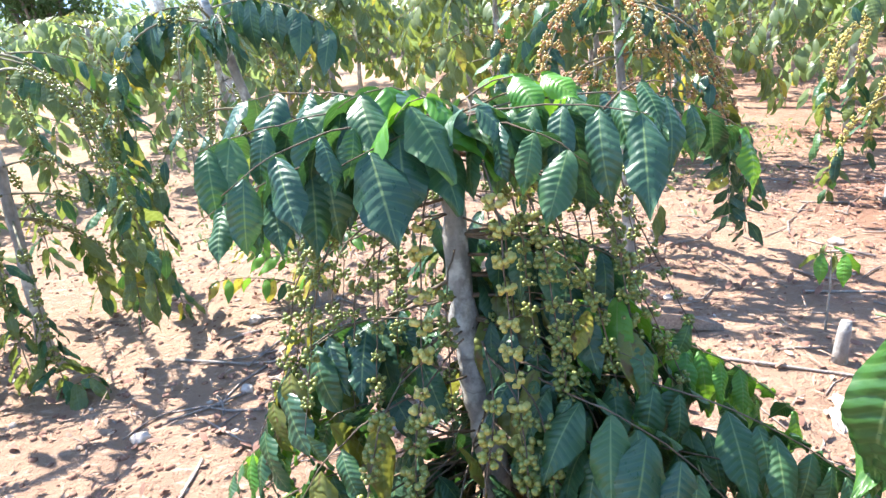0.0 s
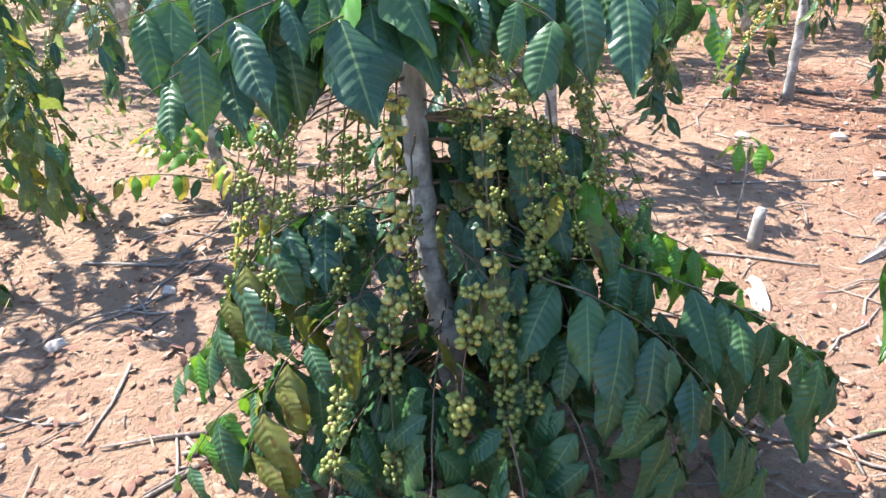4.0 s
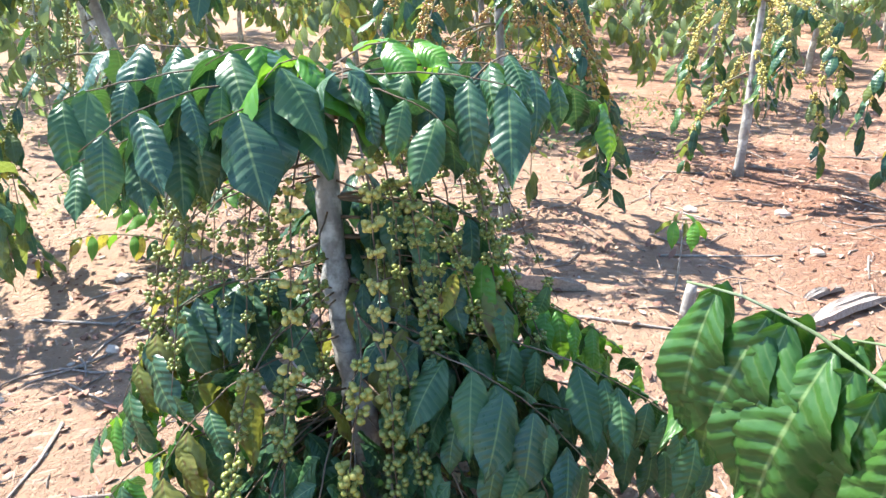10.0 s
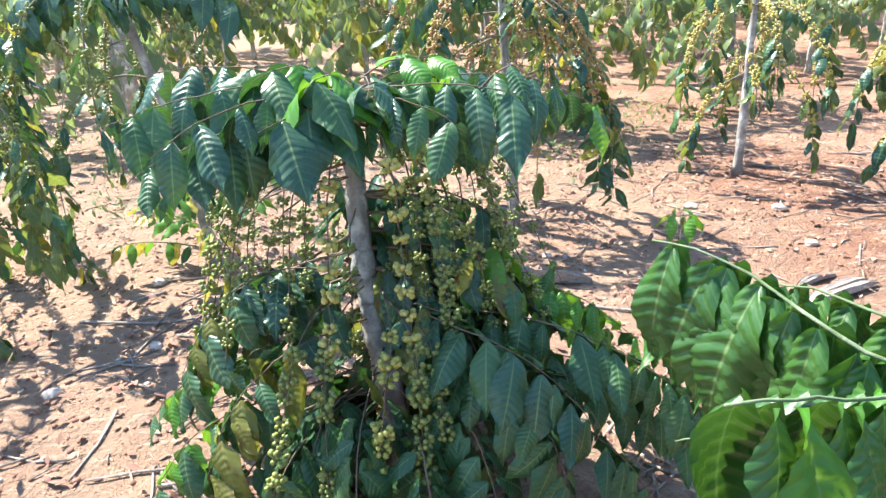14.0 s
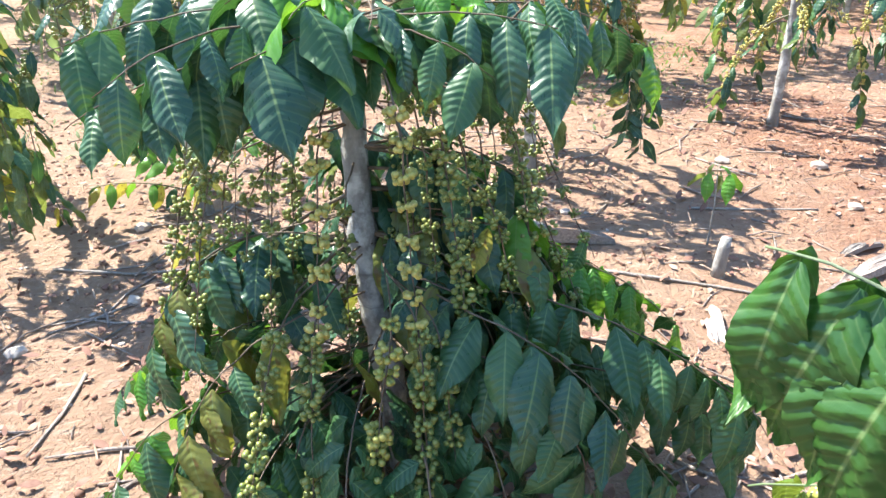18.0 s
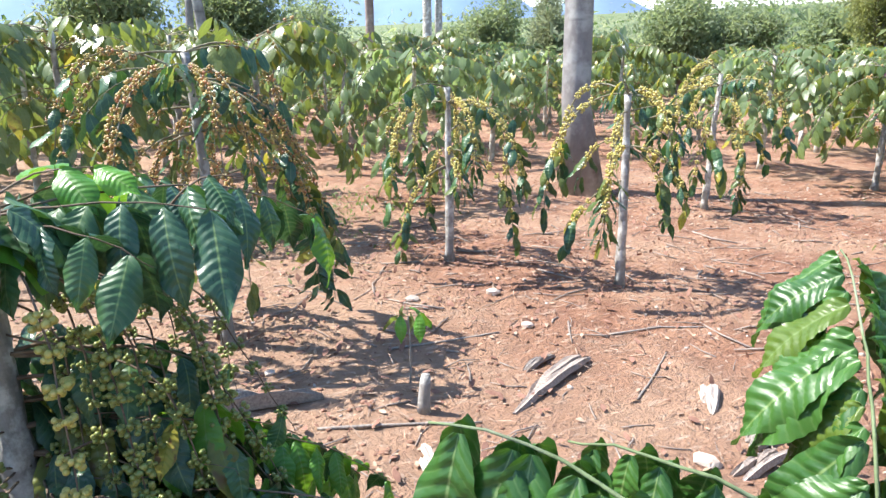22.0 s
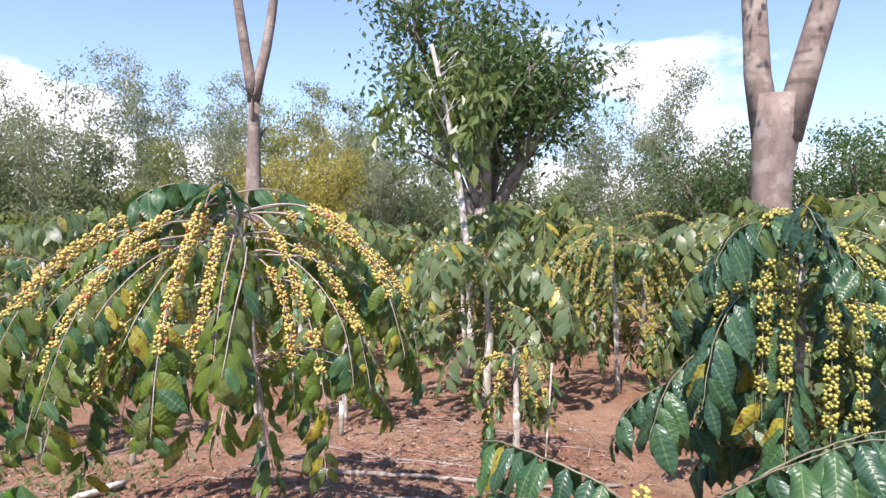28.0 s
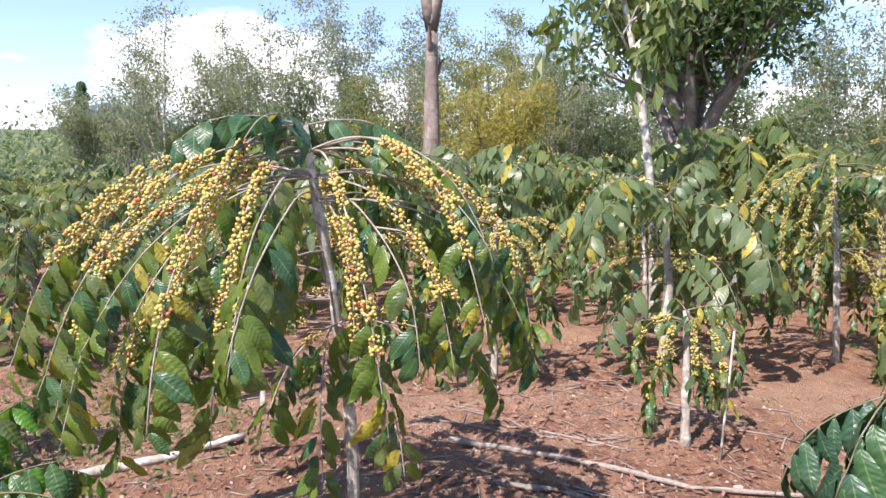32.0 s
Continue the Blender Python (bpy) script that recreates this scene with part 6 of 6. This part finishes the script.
for a, b, r in (((-0.05, 2.5), (0.6, 2.15), 0.009), ((0.9, 2.3), (1.5, 2.05), 0.007), ((-0.4, 2.0), (0.35, 1.85), 0.008), ((-1.3, 2.6), (-0.7, 2.5), 0.007), ((2.6, 2.5), (3.1, 2.3), 0.006),
                ((5.6, -2.0), (5.2, -2.5), 0.01), ((5.9, -1.2), (5.5, -1.9), 0.01), ((4.0, -1.7), (3.6, -1.3), 0.008), ((1.5, 2.9), (2.1, 2.8), 0.007), ((2.2, 1.9), (2.7, 2.2), 0.006),
                ((6.1, -3.1), (5.6, -3.5), 0.01), ((4.6, -0.2), (4.9, -0.7), 0.008), ((3.5, -0.4), (3.2, 0.1), 0.008)):
    round_log("fallen_twig", [(*a, 0), ((a[0] + b[0]) / 2 + LR.uniform(-0.05, 0.05), (a[1] + b[1]) / 2 + LR.uniform(-0.05, 0.05), 0), (*b, 0)], r, DEAD, "dry fallen twig on the soil", "twig")

stump = tagged(new("stump", tube("stump", [on_ground(1.34, 2.24, -0.03), on_ground(1.34, 2.24, 0.05), on_ground(1.345, 2.24, 0.12), on_ground(1.35, 2.245, 0.165)], [0.034, 0.026, 0.023, 0.019], BARK, 9, 0.25, LR)),
               "short grey rotting stump beside the seedling", "stump")
for x, y, h, r, text in ((6.05, -0.08, 0.20, 0.022, "short whitish stake in the soil"), (10.3, 6.6, 0.28, 0.03, "short grey stump among the rows"), (6.4, -1.75, 0.30, 0.022, "short whitish stake in the soil"), (5.0, 1.78, 0.42, 0.03, "pale cut stem beside the fruiting tree")):
    tagged(new("stake", tube("stake", [on_ground(x, y, -0.05), on_ground(x, y, h * 0.5), on_ground(x + 0.01, y, h)], [r * 1.1, r, r * 0.9], BARK_PALE, 8, 0.15, LR)), text, "stake")
tagged(new("stick", tube("stick", [on_ground(5.0, -2.99, -0.03), on_ground(5.06, -3.05, 0.4), on_ground(5.14, -3.12, 0.78)], [0.009, 0.008, 0.007], BARK_PALE, 6)), "thin pale upright stick stuck in the soil", "stick")


def stone(x, y, s, mat=None):
    v, f = ICO[2]
    v = [Vector(p) * (1 + 0.35 * noise.noise(Vector(p) * 1.7 + Vector((x, y, 0)))) for p in v]
    ob = new("stone", mesh_of("stone", [(p.x * s, p.y * s * 0.8, p.z * s * 0.55) for p in v], f, mat or STONE, smooth=False))
    ob.location, ob.rotation_euler = on_ground(x, y, s * 0.25), (0, 0, LR.uniform(0, 6))
    return tagged(ob, "pale angular stone lying on the soil", "stone", "stones")


for x, y, s in ((-1.03, 2.93, 0.04), (2.27, 2.78, 0.035), (2.06, 1.42, 0.05), (-1.9, 2.2, 0.05), (-1.2, 2.0, 0.035), (0.9, 2.9, 0.03), (1.9, 3.4, 0.04), (2.4, 3.3, 0.045), (-0.9, 2.3, 0.03), (4.6, -2.9, 0.035), (3.9, 1.3, 0.03), (-0.5, 2.65, 0.025)):
    stone(x, y, s)

# litter, clods, straw and weeds, too many to count


def strew(name, n, mat, label, size, seed, lump=False, place=None, up=0.3, long=1.0):
    SR = random.Random(seed)
    heap = Heap()
    v1, f1 = ICO[1]
    for _ in range(n):
        x, y = place(SR) if place else (SR.uniform(-3, 7.5), SR.uniform(-4, 6.5))
        s = size * SR.uniform(0.4, 1.5)
        if lump:
            m = Matrix.Translation(on_ground(x, y, 0.1 * s)) @ Matrix.Rotation(SR.uniform(0, 6), 4, "Z") @ Matrix.Diagonal((s, s * SR.uniform(0.6, 1), s * SR.uniform(0.4, 0.8), 1))
            vv = v1 * (1 + 0.35 * np.random.RandomState(SR.randrange(9999)).uniform(-1, 1, (len(v1), 1)))
            heap.add(vv, f1, m)
        else:
            y_ax = Vector((SR.uniform(-1, 1), SR.uniform(-1, 1), SR.uniform(-0.1, up)))
            k = SR.randrange(2)
            m = Matrix.Translation(on_ground(x, y, 0.006 + 0.12 * s)) @ frame_of(y_ax, Vector((SR.uniform(-0.5, 0.5), SR.uniform(-0.5, 0.5), 1))) @ Matrix.Diagonal((s / long, s, s, 1))
            heap.add(FAR_LEAF[k][0], FAR_LEAF[k][1], m, FAR_LEAF[k][2])
    return tagged(new(name, heap.mesh(name, mat)), label, name.replace("_", " "), kind="stuff")


def near_trees(SR):
    c = SR.choice([(0.1, 1.1), (0.4, 1.0), (-0.2, 1.3), (0.6, 0.8), (2.5, 4.2), (3.3, 3.2), (4.2, -1.2), (5.3, -3.0), (4.6, 0.2), (5.5, 4.4), (1.0, 3.4), (-0.5, 3.0), (3.5, -2.2), (6.5, -2.2), (4.9, 1.8), (3.7, -0.6), (4.6, -1.9), (5.5, -2.3), (3.4, 0.2)])
    return c[0] + SR.gauss(0, 0.75), c[1] + SR.gauss(0, 0.75)


def weedy(SR):
    c = SR.choice([(5.9, 1.4), (6.4, 2.2), (5.4, 1.0), (6.0, 0.3), (7.0, 1.2), (1.9, 5.6), (1.2, 5.2), (8.0, 3.0), (-1.5, 4.5), (5.6, 0.4), (-3.0, 6.0), (2.6, 6.2)])
    return c[0] + SR.gauss(0, 0.45), c[1] + SR.gauss(0, 0.45)


strew("dry_leaf_litter", 5000, DRY, "scattered dry brown leaf bits", 0.032, 1)
strew("red_leaf_litter", 7500, RED_LITTER, "fallen reddish-brown coffee leaves under the trees", 0.045, 2, place=near_trees, up=0.9)
strew("straw_litter", 9000, DRY, "pale straw and bark shreds on the soil", 0.065, 3, long=7.0)
strew("soil_clods", 5200, CLOD, "crumbled reddish soil clods", 0.010, 4, lump=True)
strew("large_clods", 1500, CLOD, "coarse soil lumps on the trodden ground", 0.012, 7, lump=True, place=lambda SR: (SR.uniform(-3, 1.2), SR.uniform(1.2, 5.0)))
strew("pale_chips", 900, STONE, "small pale stones and chips", 0.012, 5, lump=True)
strew("weeds", 3000, WEED, "low green weeds between the coffee trees", 0.055, 6, place=weedy, up=2.2, long=1.3)


def sticks(name, n, mat, label, seed, place=None, length=0.16, r=0.0035):
    """Dry twigs lying about, bent and thrown at random."""
    SR = random.Random(seed)
    heap = Heap()
    for _ in range(n):
        x, y = place(SR) if place else (SR.uniform(-3, 7.5), SR.uniform(-4, 6.5))
        l, a = length * SR.uniform(0.4, 1.8), SR.uniform(0, 6.28)
        d = Vector((math.cos(a), math.sin(a), 0)) * l * 0.5
        side = Vector((-d.y, d.x, 0)) * SR.uniform(-0.25, 0.25)
        c = Vector((x, y, 0))
        pts = [on_ground(*(c + o).xy, r * SR.uniform(0.6, 2.5)) for o in (-d, side, d)]
        k = r * SR.uniform(0.6, 1.6)
        v, f = tube_data(pts, [k, k * 0.9, k * 0.5], 4)
        heap.add(np.array([tuple(p) for p in v]), f, Matrix())
    return tagged(new(name, heap.mesh(name, mat)), label, name.replace("_", " "), kind="stuff")


sticks("twig_litter", 1300, GREY_WOOD, "dry pale twigs strewn over the soil", 8, None, 0.10, 0.0028)
sticks("twig_litter", 1000, GREY_WOOD, "pale twigs under the coffee trees", 9, near_trees, 0.22, 0.005)
